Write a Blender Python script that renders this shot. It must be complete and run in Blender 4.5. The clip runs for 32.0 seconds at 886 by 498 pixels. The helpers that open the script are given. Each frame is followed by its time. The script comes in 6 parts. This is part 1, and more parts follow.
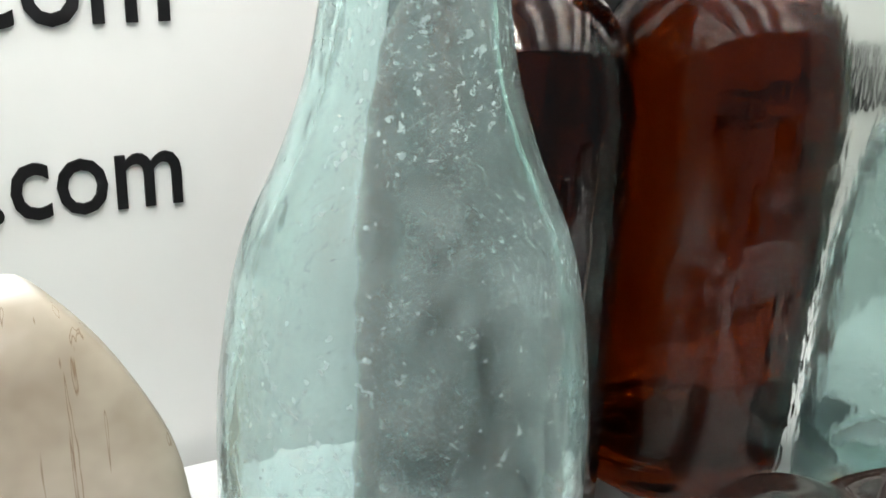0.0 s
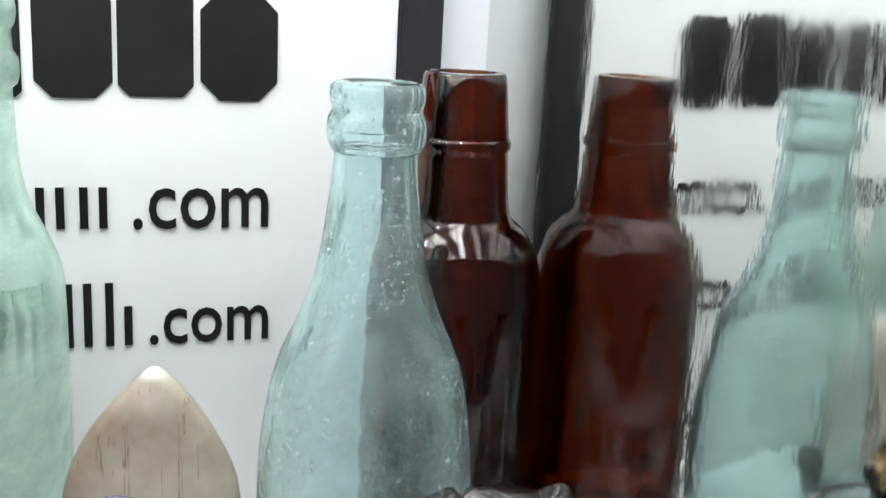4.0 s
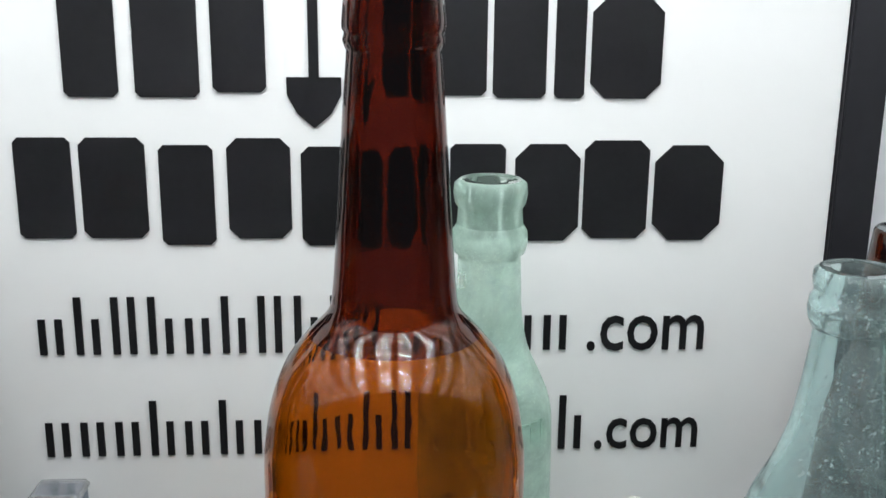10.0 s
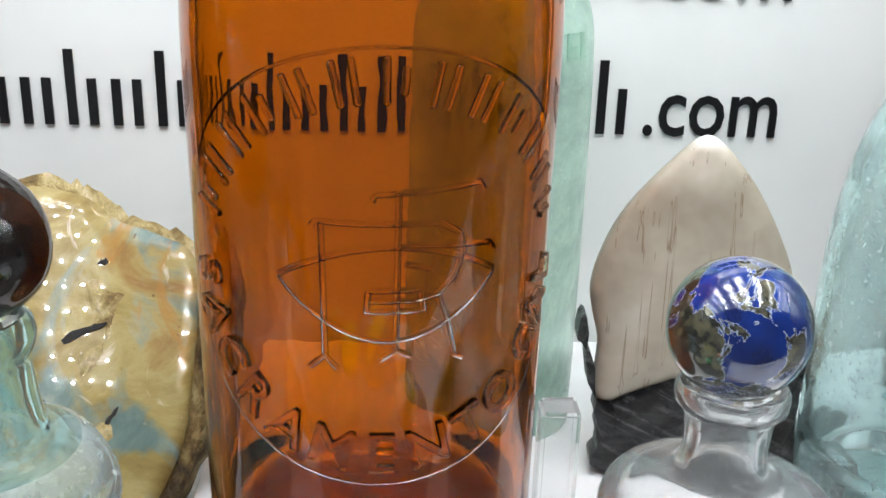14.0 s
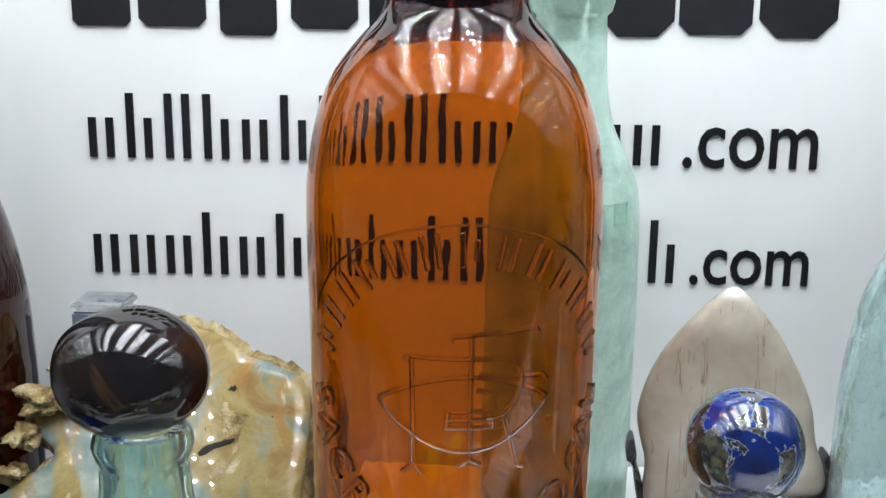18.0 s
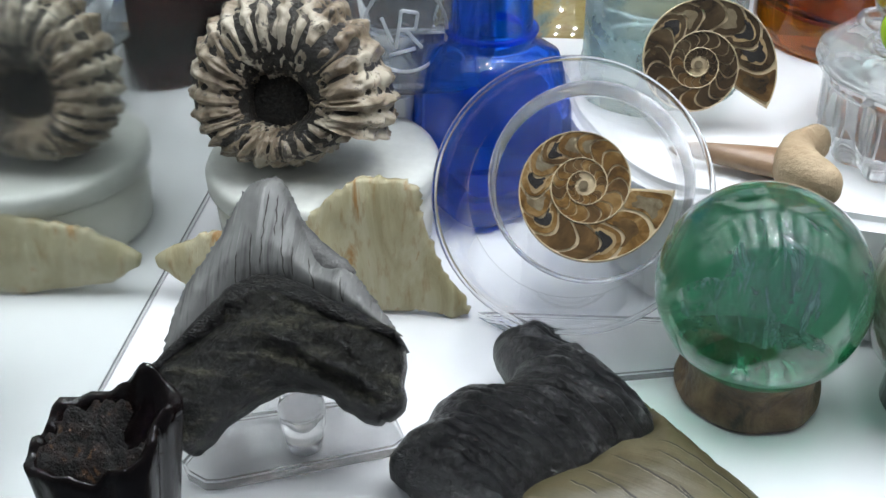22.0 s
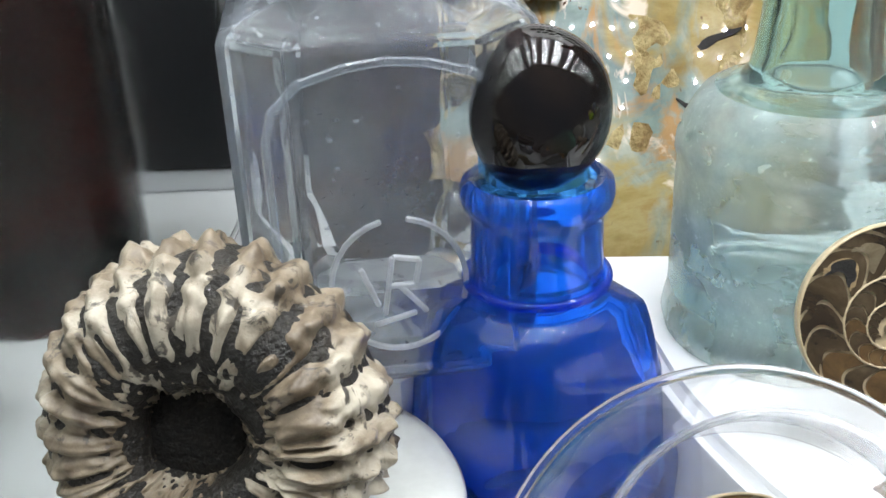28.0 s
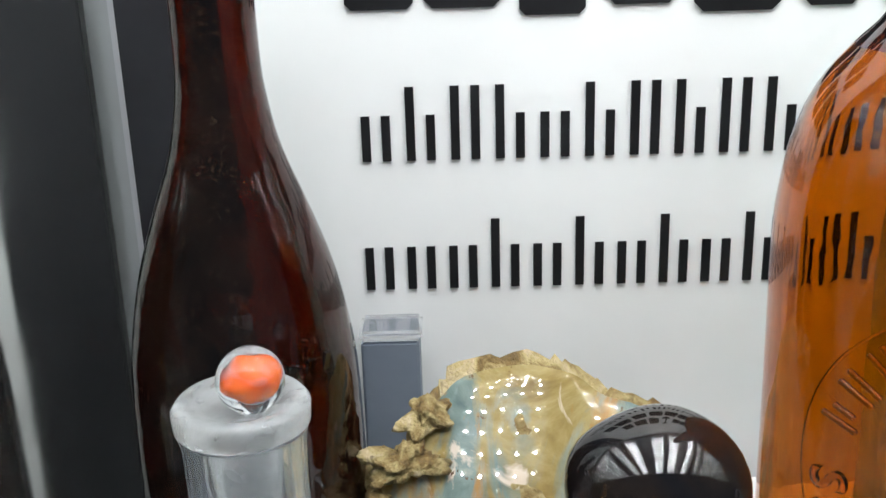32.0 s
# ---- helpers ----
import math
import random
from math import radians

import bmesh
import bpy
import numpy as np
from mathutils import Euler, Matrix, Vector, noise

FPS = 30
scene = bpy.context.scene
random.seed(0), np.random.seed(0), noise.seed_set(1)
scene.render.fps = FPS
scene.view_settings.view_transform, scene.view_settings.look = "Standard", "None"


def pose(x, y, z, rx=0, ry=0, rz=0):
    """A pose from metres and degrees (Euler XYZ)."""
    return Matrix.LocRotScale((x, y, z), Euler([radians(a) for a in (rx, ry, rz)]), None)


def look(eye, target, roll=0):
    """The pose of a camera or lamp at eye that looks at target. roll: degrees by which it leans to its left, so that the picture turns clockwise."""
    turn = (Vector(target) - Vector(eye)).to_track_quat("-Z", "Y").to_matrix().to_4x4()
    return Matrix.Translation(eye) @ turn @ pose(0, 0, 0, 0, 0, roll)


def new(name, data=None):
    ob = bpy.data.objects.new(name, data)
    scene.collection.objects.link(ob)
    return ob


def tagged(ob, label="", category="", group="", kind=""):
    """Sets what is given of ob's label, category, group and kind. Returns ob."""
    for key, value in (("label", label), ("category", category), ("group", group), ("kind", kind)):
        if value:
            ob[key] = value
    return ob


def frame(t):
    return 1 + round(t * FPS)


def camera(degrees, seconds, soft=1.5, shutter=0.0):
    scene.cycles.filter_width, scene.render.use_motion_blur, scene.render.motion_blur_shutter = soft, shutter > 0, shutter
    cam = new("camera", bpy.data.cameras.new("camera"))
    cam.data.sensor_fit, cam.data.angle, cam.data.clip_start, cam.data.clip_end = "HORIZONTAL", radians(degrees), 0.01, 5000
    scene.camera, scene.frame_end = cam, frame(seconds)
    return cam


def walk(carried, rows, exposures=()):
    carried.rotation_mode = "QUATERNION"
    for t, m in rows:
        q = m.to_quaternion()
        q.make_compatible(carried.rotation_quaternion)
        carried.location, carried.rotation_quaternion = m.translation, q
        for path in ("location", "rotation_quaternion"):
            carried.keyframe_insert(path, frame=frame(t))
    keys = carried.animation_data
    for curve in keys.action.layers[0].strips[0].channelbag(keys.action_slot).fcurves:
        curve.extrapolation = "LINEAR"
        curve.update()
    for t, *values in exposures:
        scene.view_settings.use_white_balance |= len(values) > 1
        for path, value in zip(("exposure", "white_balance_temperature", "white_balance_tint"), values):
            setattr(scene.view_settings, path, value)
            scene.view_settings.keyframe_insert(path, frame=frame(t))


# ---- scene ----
cam = camera(46.17, 32.0)

PATH = [
    (0, (0.09788, -0.25161, 0.20596), (0.9618, 1.3873, -0.5476), 2.43),
    (0.5, (0.10556, -0.27274, 0.20490), (0.8861, 1.4509, -0.4429), 3.46),
    (1, (0.10024, -0.28872, 0.21272), (0.8326, 1.4904, -0.3335), 3.27),
    (1.5, (0.10020, -0.29773, 0.21758), (0.8441, 1.5060, -0.2221), 3.25),
    (2, (0.10226, -0.30220, 0.22753), (0.8298, 1.5170, -0.1740), 3.37),
    (2.5, (0.10152, -0.31766, 0.23179), (0.8276, 1.5093, -0.1355), 3.20),
    (3, (0.09790, -0.34940, 0.23894), (0.7612, 1.4910, -0.1769), 3.20),
    (3.5, (0.09326, -0.37116, 0.24554), (0.7395, 1.4669, -0.2062), 3.09),
    (5.5, (0.06895, -0.50452, 0.27560), (0.5580, 1.3653, -0.2388), 2.33),
    (6, (0.05105, -0.52834, 0.28650), (0.4689, 1.3503, -0.2576), 1.99),
    (6.5, (0.04730, -0.51474, 0.28119), (0.4265, 1.3672, -0.2795), 1.83),
    (7, (0.04028, -0.51280, 0.28455), (0.3854, 1.3795, -0.2632), 1.96),
    (7.5, (0.02979, -0.50799, 0.29347), (0.3348, 1.3974, -0.2324), 2.00),
    (8, (0.01782, -0.49196, 0.29909), (0.2725, 1.4291, -0.1957), 1.86),
    (8.5, (0.00457, -0.48127, 0.31418), (0.2482, 1.4657, -0.0729), 1.40),
    (9, (0.00720, -0.46115, 0.32386), (0.1841, 1.4946, -0.0553), 1.60),
    (9.5, (0.01705, -0.43907, 0.33085), (0.1279, 1.5061, -0.1210), 0.56),
    (10, (0.01696, -0.41486, 0.31669), (0.1330, 1.5141, -0.1988), 0.58),
    (10.5, (0.01688, -0.39674, 0.30264), (0.1475, 1.5114, -0.2823), 0.58),
    (11, (0.01566, -0.38062, 0.27958), (0.1540, 1.5134, -0.3478), 1.01),
    (11.5, (0.02120, -0.37006, 0.25879), (0.1263, 1.5108, -0.4130), 0.52),
    (12, (0.01859, -0.35949, 0.23723), (0.1332, 1.5241, -0.4253), 1.14),
    (12.5, (0.02029, -0.35458, 0.22012), (0.1240, 1.5366, -0.4223), 1.59),
    (13, (0.02058, -0.34803, 0.21503), (0.1170, 1.5286, -0.4698), 1.57),
    (13.5, (0.01772, -0.34501, 0.20367), (0.1323, 1.5388, -0.4581), 1.68),
    (14, (0.02518, -0.34164, 0.19989), (0.1218, 1.5297, -0.4992), 1.74),
    (16.5, (0.03120, -0.34084, 0.18752), (0.1292, 1.5389, -0.4884), 1.47),
    (17, (0.02561, -0.34738, 0.18621), (0.1102, 1.5632, -0.3990), 1.28),
    (17.5, (0.02991, -0.36803, 0.20337), (-0.0173, 1.5669, -0.3004), 0.53),
    (18, (0.02842, -0.39718, 0.21886), (-0.0478, 1.5496, -0.2330), 0.58),
    (18.5, (0.02295, -0.42993, 0.22520), (-0.0455, 1.5120, -0.2485), 0.44),
    (19, (0.01187, -0.45967, 0.21724), (-0.0579, 1.4716, -0.2978), 0.70),
    (19.5, (-0.00557, -0.47781, 0.20565), (-0.1369, 1.4269, -0.3899), 0.38),
    (20, (-0.03026, -0.48473, 0.19622), (-0.2465, 1.3927, -0.4583), -0.09),
    (20.5, (-0.04491, -0.48611, 0.19380), (-0.3093, 1.3602, -0.5283), -0.33),
    (21, (-0.06046, -0.48823, 0.18790), (-0.3188, 1.3107, -0.6471), -0.29),
    (21.5, (-0.07156, -0.48644, 0.18297), (-0.3175, 1.2589, -0.7621), -0.05),
    (22, (-0.08229, -0.47997, 0.17612), (-0.3054, 1.1820, -0.9139), -0.74),
    (22.5, (-0.08973, -0.47595, 0.17117), (-0.2907, 1.1017, -1.0415), -1.18),
    (23, (-0.09305, -0.47056, 0.17065), (-0.2389, 1.0474, -1.1233), -2.91),
    (23.5, (-0.09586, -0.46712, 0.17022), (-0.2127, 1.0287, -1.1522), -3.65),
    (24, (-0.09962, -0.46125, 0.16342), (-0.2185, 1.0331, -1.1605), -3.97),
    (24.5, (-0.10359, -0.44973, 0.15256), (-0.2182, 1.0547, -1.1603), -3.26),
    (25, (-0.11034, -0.42732, 0.13973), (-0.2104, 1.1807, -1.0453), -1.73),
    (25.5, (-0.11870, -0.40588, 0.13024), (-0.2226, 1.2627, -0.9674), -1.22),
    (26, (-0.12367, -0.38759, 0.13775), (-0.2249, 1.3136, -0.9091), -0.65),
    (26.5, (-0.12237, -0.37440, 0.14324), (-0.2086, 1.3760, -0.8204), 0.51),
    (28.5, (-0.10914, -0.35239, 0.15859), (-0.2554, 1.4364, -0.7239), -2.85),
    (29, (-0.10917, -0.35054, 0.16378), (-0.2430, 1.4525, -0.6913), -2.58),
    (29.5, (-0.10466, -0.34883, 0.16860), (-0.2182, 1.4596, -0.6780), -2.28),
    (30, (-0.09926, -0.34266, 0.17979), (-0.1985, 1.4790, -0.6399), -2.06),
    (30.5, (-0.09598, -0.33488, 0.20157), (-0.1631, 1.5064, -0.5764), -2.09),
    (31, (-0.09533, -0.33115, 0.21484), (-0.1231, 1.5235, -0.5331), -1.86),
    (31.5, (-0.09643, -0.33395, 0.23092), (-0.1298, 1.5444, -0.4552), -1.80),
    (32, (-0.09447, -0.34255, 0.24355), (-0.1207, 1.5544, -0.3896), -1.80),
]
walk(cam, [(t, look(eye, target, roll)) for t, eye, target, roll in PATH],
     [(0, 0.2, 7000, 10), (2, 0, 6800, 10), (3, 0, 6600, 10), (6, -0.06, 6500, 10), (8, -0.34, 6500, 10), (9, -0.68, 6500, 10), (10, -0.56, 6500, 10), (11, -0.3, 6500, 10), (12, -0.15, 6500, 10), (14, 0.15, 6500, 10), (17, 0.2, 6350, 10), (18, -0.1, 6300, 10), (20, 0, 6233, 10), (22, -0.08, 6250, 10), (24, -0.1, 6350, 10), (25, 0.08, 6375, 10), (26, -0.1, 6400, 10), (28.5, 0.26, 6462, 10), (30, 0.2, 6500, 10), (31, 0.14, 6500, 10), (32, -0.02, 6500, 10)])

import collections

from mathutils.bvhtree import BVHTree
from mathutils.geometry import delaunay_2d_cdt

# ---- light: a white display case lit by LED strips under its roof ----
world = bpy.data.worlds.new("room_light")
scene.world = world
world.use_nodes = True
world.node_tree.nodes["Background"].inputs[0].default_value = (0.82, 0.88, 1.0, 1)
world.node_tree.nodes["Background"].inputs[1].default_value = 0.17
scene.cycles.max_bounces = scene.cycles.transmission_bounces = 28
ROOF = 0.47
LED_X = ((-0.158, 0.050), (-0.031, 0.066), (0.069, 0.066), (0.196, 0.044))
for lx, lw in LED_X:
    lamp = bpy.data.lights.new("led_strip_light", "AREA")
    lamp.shape, lamp.size, lamp.size_y = "RECTANGLE", lw, 0.35
    lamp.energy, lamp.color = 0.055 * lw / 0.05, (0.95, 0.975, 1.0)
    ob = new("led_strip_light", lamp)
    ob.location = (lx, -0.21, ROOF - 0.012)


# ---- materials ----
def mat(name):
    m = bpy.data.materials.new(name)
    m.use_nodes = True
    n = m.node_tree.nodes
    return m, n, m.node_tree.links, n["Principled BSDF"]


def setv(bsdf, **kw):
    names = dict(color="Base Color", rough="Roughness", metal="Metallic", trans="Transmission Weight", ior="IOR",
                 coat="Coat Weight", coat_rough="Coat Roughness", spec="Specular IOR Level", sss="Subsurface Weight",
                 emit="Emission Strength", glow="Emission Color")
    for k, v in kw.items():
        bsdf.inputs[names[k]].default_value = (*v, 1) if isinstance(v, tuple) and len(v) == 3 else v


def coords(n, l, scale=1.0, stretch=(1, 1, 1)):
    tc, mp = n.new("ShaderNodeTexCoord"), n.new("ShaderNodeMapping")
    mp.inputs["Scale"].default_value = tuple(scale * s for s in stretch)
    l.new(tc.outputs["Object"], mp.inputs["Vector"])
    return mp.outputs["Vector"]


def noise_tex(n, l, vec, scale, detail=4.0, rough=0.55, distort=0.0):
    t = n.new("ShaderNodeTexNoise")
    t.inputs["Scale"].default_value, t.inputs["Detail"].default_value = scale, detail
    t.inputs["Roughness"].default_value, t.inputs["Distortion"].default_value = rough, distort
    l.new(vec, t.inputs["Vector"])
    return t.outputs["Fac"]


def ramp(n, l, fac, stops):
    r = n.new("ShaderNodeValToRGB")
    e = r.color_ramp.elements
    while len(e) < len(stops):
        e.new(0.5)
    for el, (p, c) in zip(e, stops):
        el.position, el.color = p, (*c, 1) if len(c) == 3 else c
    l.new(fac, r.inputs[0])
    return r.outputs[0]


def crack_lines(n, l, vec, scale, width, most=0.9):
    """Thin lines along the cell borders of a stretched cell pattern: 1 on the line, 0 off it."""
    v = n.new("ShaderNodeTexVoronoi")
    v.feature = "DISTANCE_TO_EDGE"
    v.inputs["Scale"].default_value = scale
    l.new(vec, v.inputs["Vector"])
    return ramp(n, l, v.outputs["Distance"], [(0.0, (most,) * 3), (width, (0, 0, 0))])


def bump(n, l, bsdf, height, strength=0.2, distance=0.001):
    b = n.new("ShaderNodeBump")
    b.inputs["Strength"].default_value, b.inputs["Distance"].default_value = strength, distance
    l.new(height, b.inputs["Height"])
    l.new(b.outputs[0], bsdf.inputs["Normal"])


def mixc(n, l, fac, a, b):
    m = n.new("ShaderNodeMix")
    m.data_type = "RGBA"
    for sock, v in ((m.inputs[0], fac), (m.inputs[6], a), (m.inputs[7], b)):
        if isinstance(v, (int, float)):
            sock.default_value = v
        elif isinstance(v, tuple):
            sock.default_value = (*v, 1)
        else:
            l.new(v, sock)
    return m.outputs[2]


def glass(name, color, rough=0.02, haze=0.0, haze_color=(0.75, 0.78, 0.78), wavy=0.12, haze_scale=60, specks=0.0, ior=1.5, film=0.0, clear=0.0, scratches=0.0):
    """Blown glass: tinted, slightly wavy, with an optional film of cloudy stain and white specks that lets some light through."""
    m, n, l, b = mat(name)
    setv(b, color=color, rough=rough, trans=1.0, ior=ior)
    vec = coords(n, l)
    h1 = noise_tex(n, l, vec, 55, 2)
    bump(n, l, b, h1, wavy, 0.003)
    if haze or specks:
        out = n["Material Output"]
        d = n.new("ShaderNodeBsdfPrincipled")
        setv(d, color=haze_color, rough=0.35)
        tl = n.new("ShaderNodeBsdfTranslucent")
        tl.inputs[0].default_value = (*haze_color, 1)
        both = n.new("ShaderNodeMixShader")
        both.inputs[0].default_value = 0.55
        l.new(d.outputs[0], both.inputs[1])
        l.new(tl.outputs[0], both.inputs[2])
        mx = n.new("ShaderNodeMixShader")
        f = ramp(n, l, noise_tex(n, l, vec, haze_scale, 6, 0.65, 0.4), [(0.34, (film,) * 3), (0.72, (haze,) * 3)])
        if specks:
            s = ramp(n, l, noise_tex(n, l, vec, 520, 3, 0.6), [(0.64, (0, 0, 0)), (0.71, (specks,) * 3)])
            ad = n.new("ShaderNodeMath")
            ad.operation, ad.use_clamp = "ADD", True
            l.new(f, ad.inputs[0])
            l.new(s, ad.inputs[1])
            f = ad.outputs[0]
        if scratches:
            patch = ramp(n, l, noise_tex(n, l, vec, 26, 4, 0.6, 0.3), [(0.44, (0, 0, 0)), (0.60, (1, 1, 1))])
            lines = crack_lines(n, l, coords(n, l, 1.0, (1, 1, 0.55)), 400, 0.035, scratches)
            broken = ramp(n, l, noise_tex(n, l, vec, 190, 3, 0.6), [(0.54, (0, 0, 0)), (0.60, (1, 1, 1))])
            dots = ramp(n, l, noise_tex(n, l, vec, 680, 2, 0.5), [(0.60, (0, 0, 0)), (0.68, (scratches,) * 3)])
            pk = n.new("ShaderNodeMath")
            pk.operation = "MULTIPLY"
            l.new(mixc(n, l, 0.6, mixc(n, l, broken, (0.0, 0.0, 0.0), lines), dots), pk.inputs[0])
            l.new(patch, pk.inputs[1])
            ad2 = n.new("ShaderNodeMath")
            ad2.operation, ad2.use_clamp = "ADD", True
            l.new(f, ad2.inputs[0])
            l.new(pk.outputs[0], ad2.inputs[1])
            f = ad2.outputs[0]
        l.new(f, mx.inputs[0])
        l.new(b.outputs[0], mx.inputs[1])
        l.new(both.outputs[0], mx.inputs[2])
        l.new(mx.outputs[0], out.inputs["Surface"])
    if clear:
        out = n["Material Output"]
        last = out.inputs["Surface"].links[0].from_socket
        tp, mt = n.new("ShaderNodeBsdfTransparent"), n.new("ShaderNodeMixShader")
        tp.inputs[0].default_value = (*(c ** 0.5 for c in color), 1)
        mt.inputs[0].default_value = clear
        l.new(last, mt.inputs[1])
        l.new(tp.outputs[0], mt.inputs[2])
        l.new(mt.outputs[0], out.inputs["Surface"])
    return m


INNER = {}


def hollow_glass(name, color, rough=0.02, *rest, **kw):
    """Glass for a hollow bottle: the whole tint of a wall lies in its outer skin, the inner skin is clear."""
    m = glass(name, tuple(c * c for c in color), rough, *rest, **kw)
    INNER[m.name] = glass(name + "_inside", (0.995, 0.995, 0.995), rough, wavy=kw.get("wavy", 0.15))
    return m


def plain(name, color, rough=0.5, var=0.12, scale=40, bump_s=0.1, bump_d=0.0006, **kw):
    """A matte or glossy solid with mottling at two scales."""
    m, n, l, b = mat(name)
    setv(b, rough=rough, **kw)
    vec = coords(n, l)
    a = noise_tex(n, l, vec, scale, 5)
    f = noise_tex(n, l, vec, scale * 9, 3)
    dark = tuple(c * (1 - var) for c in color)
    light = tuple(min(1.0, c * (1 + var)) for c in color)
    c = mixc(n, l, 0.3, ramp(n, l, a, [(0.3, dark), (0.7, light)]), ramp(n, l, f, [(0.3, dark), (0.7, light)]))
    l.new(c, b.inputs["Base Color"])
    bump(n, l, b, f, bump_s, bump_d)
    return m


def banded(name, stops, scale=30, detail=6, distort=1.2, rough=0.3, stretch=(1, 1, 1), bump_s=0.2, bump_d=0.0008, fine=None, **kw):
    """A stone or fossil coloured by a noise through a colour ramp."""
    m, n, l, b = mat(name)
    setv(b, rough=rough, **kw)
    vec = coords(n, l, 1.0, stretch)
    a = noise_tex(n, l, vec, scale, detail, 0.6, distort)
    c = ramp(n, l, a, stops)
    f = noise_tex(n, l, vec, scale * 7, 4)
    if fine:
        c = mixc(n, l, ramp(n, l, f, [(0.55, (0, 0, 0)), (0.7, (0.6,) * 3)]), c, fine)
    l.new(c, b.inputs["Base Color"])
    bump(n, l, b, f, bump_s, bump_d)
    return m


M_SHELF = plain("white_shelf_acrylic", (0.80, 0.81, 0.82), 0.22, 0.03, 12, 0.03)
M_SIGN = plain("white_sign_board", (0.79, 0.80, 0.79), 0.25, 0.03, 6, 0.02)
M_WHITE = plain("white_edge_trim", (0.78, 0.79, 0.82), 0.3, 0.03, 10, 0.02)
M_BLACK = plain("black_vinyl", (0.008, 0.008, 0.009), 0.5, 0.3, 40, 0.02, spec=0.2)
M_BAR = plain("black_frame_strip", (0.013, 0.013, 0.016), 0.45, 0.3, 20, 0.02, spec=0.35)
m, n, l, b = mat("mirror_side_panel")
setv(b, color=(0.75, 0.78, 0.76), metal=0.98, rough=0.05)
vec = coords(n, l)
wob = noise_tex(n, l, vec, 9, 3)
l.new(ramp(n, l, noise_tex(n, l, vec, 24, 6), [(0.38, (0.04,) * 3), (0.72, (0.13,) * 3)]), b.inputs["Roughness"])
bump(n, l, b, wob, 0.06, 0.004)
M_MIRROR = m
m, n, l, b = mat("brushed_mirror_side_panel")
setv(b, color=(0.72, 0.74, 0.72), metal=1.0, rough=0.05)
vec = coords(n, l)
l.new(ramp(n, l, noise_tex(n, l, vec, 24, 6), [(0.40, (0.03,) * 3), (0.75, (0.13,) * 3)]), b.inputs["Roughness"])
bump(n, l, b, noise_tex(n, l, coords(n, l, 1.0, (1, 1, 0.35)), 60, 4), 0.06, 0.0025)
M_MIRROR_RIGHT = m
M_AMBER_MARK = glass("raised_amber_glass", (0.90, 0.76, 0.56), 0.05, wavy=0.02, ior=1.32)
M_AMBER = hollow_glass("amber_whiskey_glass", (0.71, 0.322, 0.022), 0.015, 0.0, wavy=0.05)
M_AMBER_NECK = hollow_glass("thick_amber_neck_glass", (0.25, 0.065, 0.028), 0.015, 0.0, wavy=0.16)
M_AMBER_DARK = hollow_glass("dark_amber_glass", (0.28, 0.092, 0.024), 0.02, wavy=0.18)
M_BROWN = hollow_glass("brown_beer_glass", (0.19, 0.040, 0.020), 0.03, 0.03, (0.42, 0.26, 0.16), 0.25, 90, 0.1, scratches=0.18)
M_AQUA = hollow_glass("aqua_soda_glass", (0.815, 0.96, 0.952), 0.04, 0.28, (0.79, 0.95, 0.95), 0.10, 34, 0.2, film=0.02, scratches=0.6)
M_GREEN = hollow_glass("pale_green_glass", (0.885, 0.985, 0.935), 0.09, 0.55, (0.74, 1.0, 0.87), 0.16, 25, 0.05, film=0.20, scratches=0.10)
M_AQUAJAR = hollow_glass("aqua_ink_glass", (0.86, 0.972, 0.968), 0.03, 0.40, (0.88, 1.0, 1.0), 0.13, 40, 0.10, film=0.16, scratches=0.12)
M_AQUALIP = hollow_glass("thick_aqua_lip_glass", (0.74, 0.945, 0.935), 0.03, 0.14, (0.70, 0.98, 0.96), 0.25, 40, 0.15, film=0.04)
M_CLEAR = hollow_glass("clear_medicine_glass", (0.965, 0.98, 0.99), 0.02, 0.22, (0.84, 0.90, 1.0), 0.08, 40, 0.18, film=0.07, scratches=0.2)
M_CLEAR2 = hollow_glass("clear_frosted_glass", (0.96, 0.965, 0.97), 0.05, 0.25, (0.90, 0.92, 0.94), 0.2, 30, 0.15, film=0.05)
M_FROST = glass("ground_glass_stopper", (0.97, 0.98, 0.98), 0.18, 0.35, (0.93, 0.95, 0.96), 0.1, 30, film=0.15)
# raised monogram: the light its lines catch is painted as white haze
M_EMBOSS = glass("raised_glass_painted_glint", (0.97, 0.98, 0.99), 0.2, 0.75, (0.95, 0.97, 1.0), 0.1, 60, film=0.30)
M_PRESSED = glass("pressed_clear_glass", (0.985, 0.99, 0.99), 0.01, 0.16, (0.97, 0.98, 0.98), 0.7, 50, film=0.06)
M_ACRYL = glass("clear_acrylic", (0.99, 0.99, 0.995), 0.005, 0.05, (0.8, 0.8, 0.82), 0.02, 60, film=0.03, ior=1.40, clear=0.12)
M_COBALT = hollow_glass("cobalt_blue_glass", (0.08, 0.40, 1.0), 0.03, 0.24, (0.008, 0.22, 1.0), 0.14, 30, film=0.12)
M_BLACKSTONE = banded("polished_black_obsidian", [(0.4, (0.004, 0.004, 0.005)), (0.56, (0.012, 0.008, 0.006)), (0.64, (0.07, 0.035, 0.012)), (0.665, (0.30, 0.18, 0.07)), (0.69, (0.02, 0.012, 0.008))],
                      22, 5, 1.5, 0.025, bump_s=0.0, spec=0.45)
M_CERAMIC = plain("cream_glazed_ceramic", (0.66, 0.66, 0.60), 0.25, 0.08, 25, 0.05)


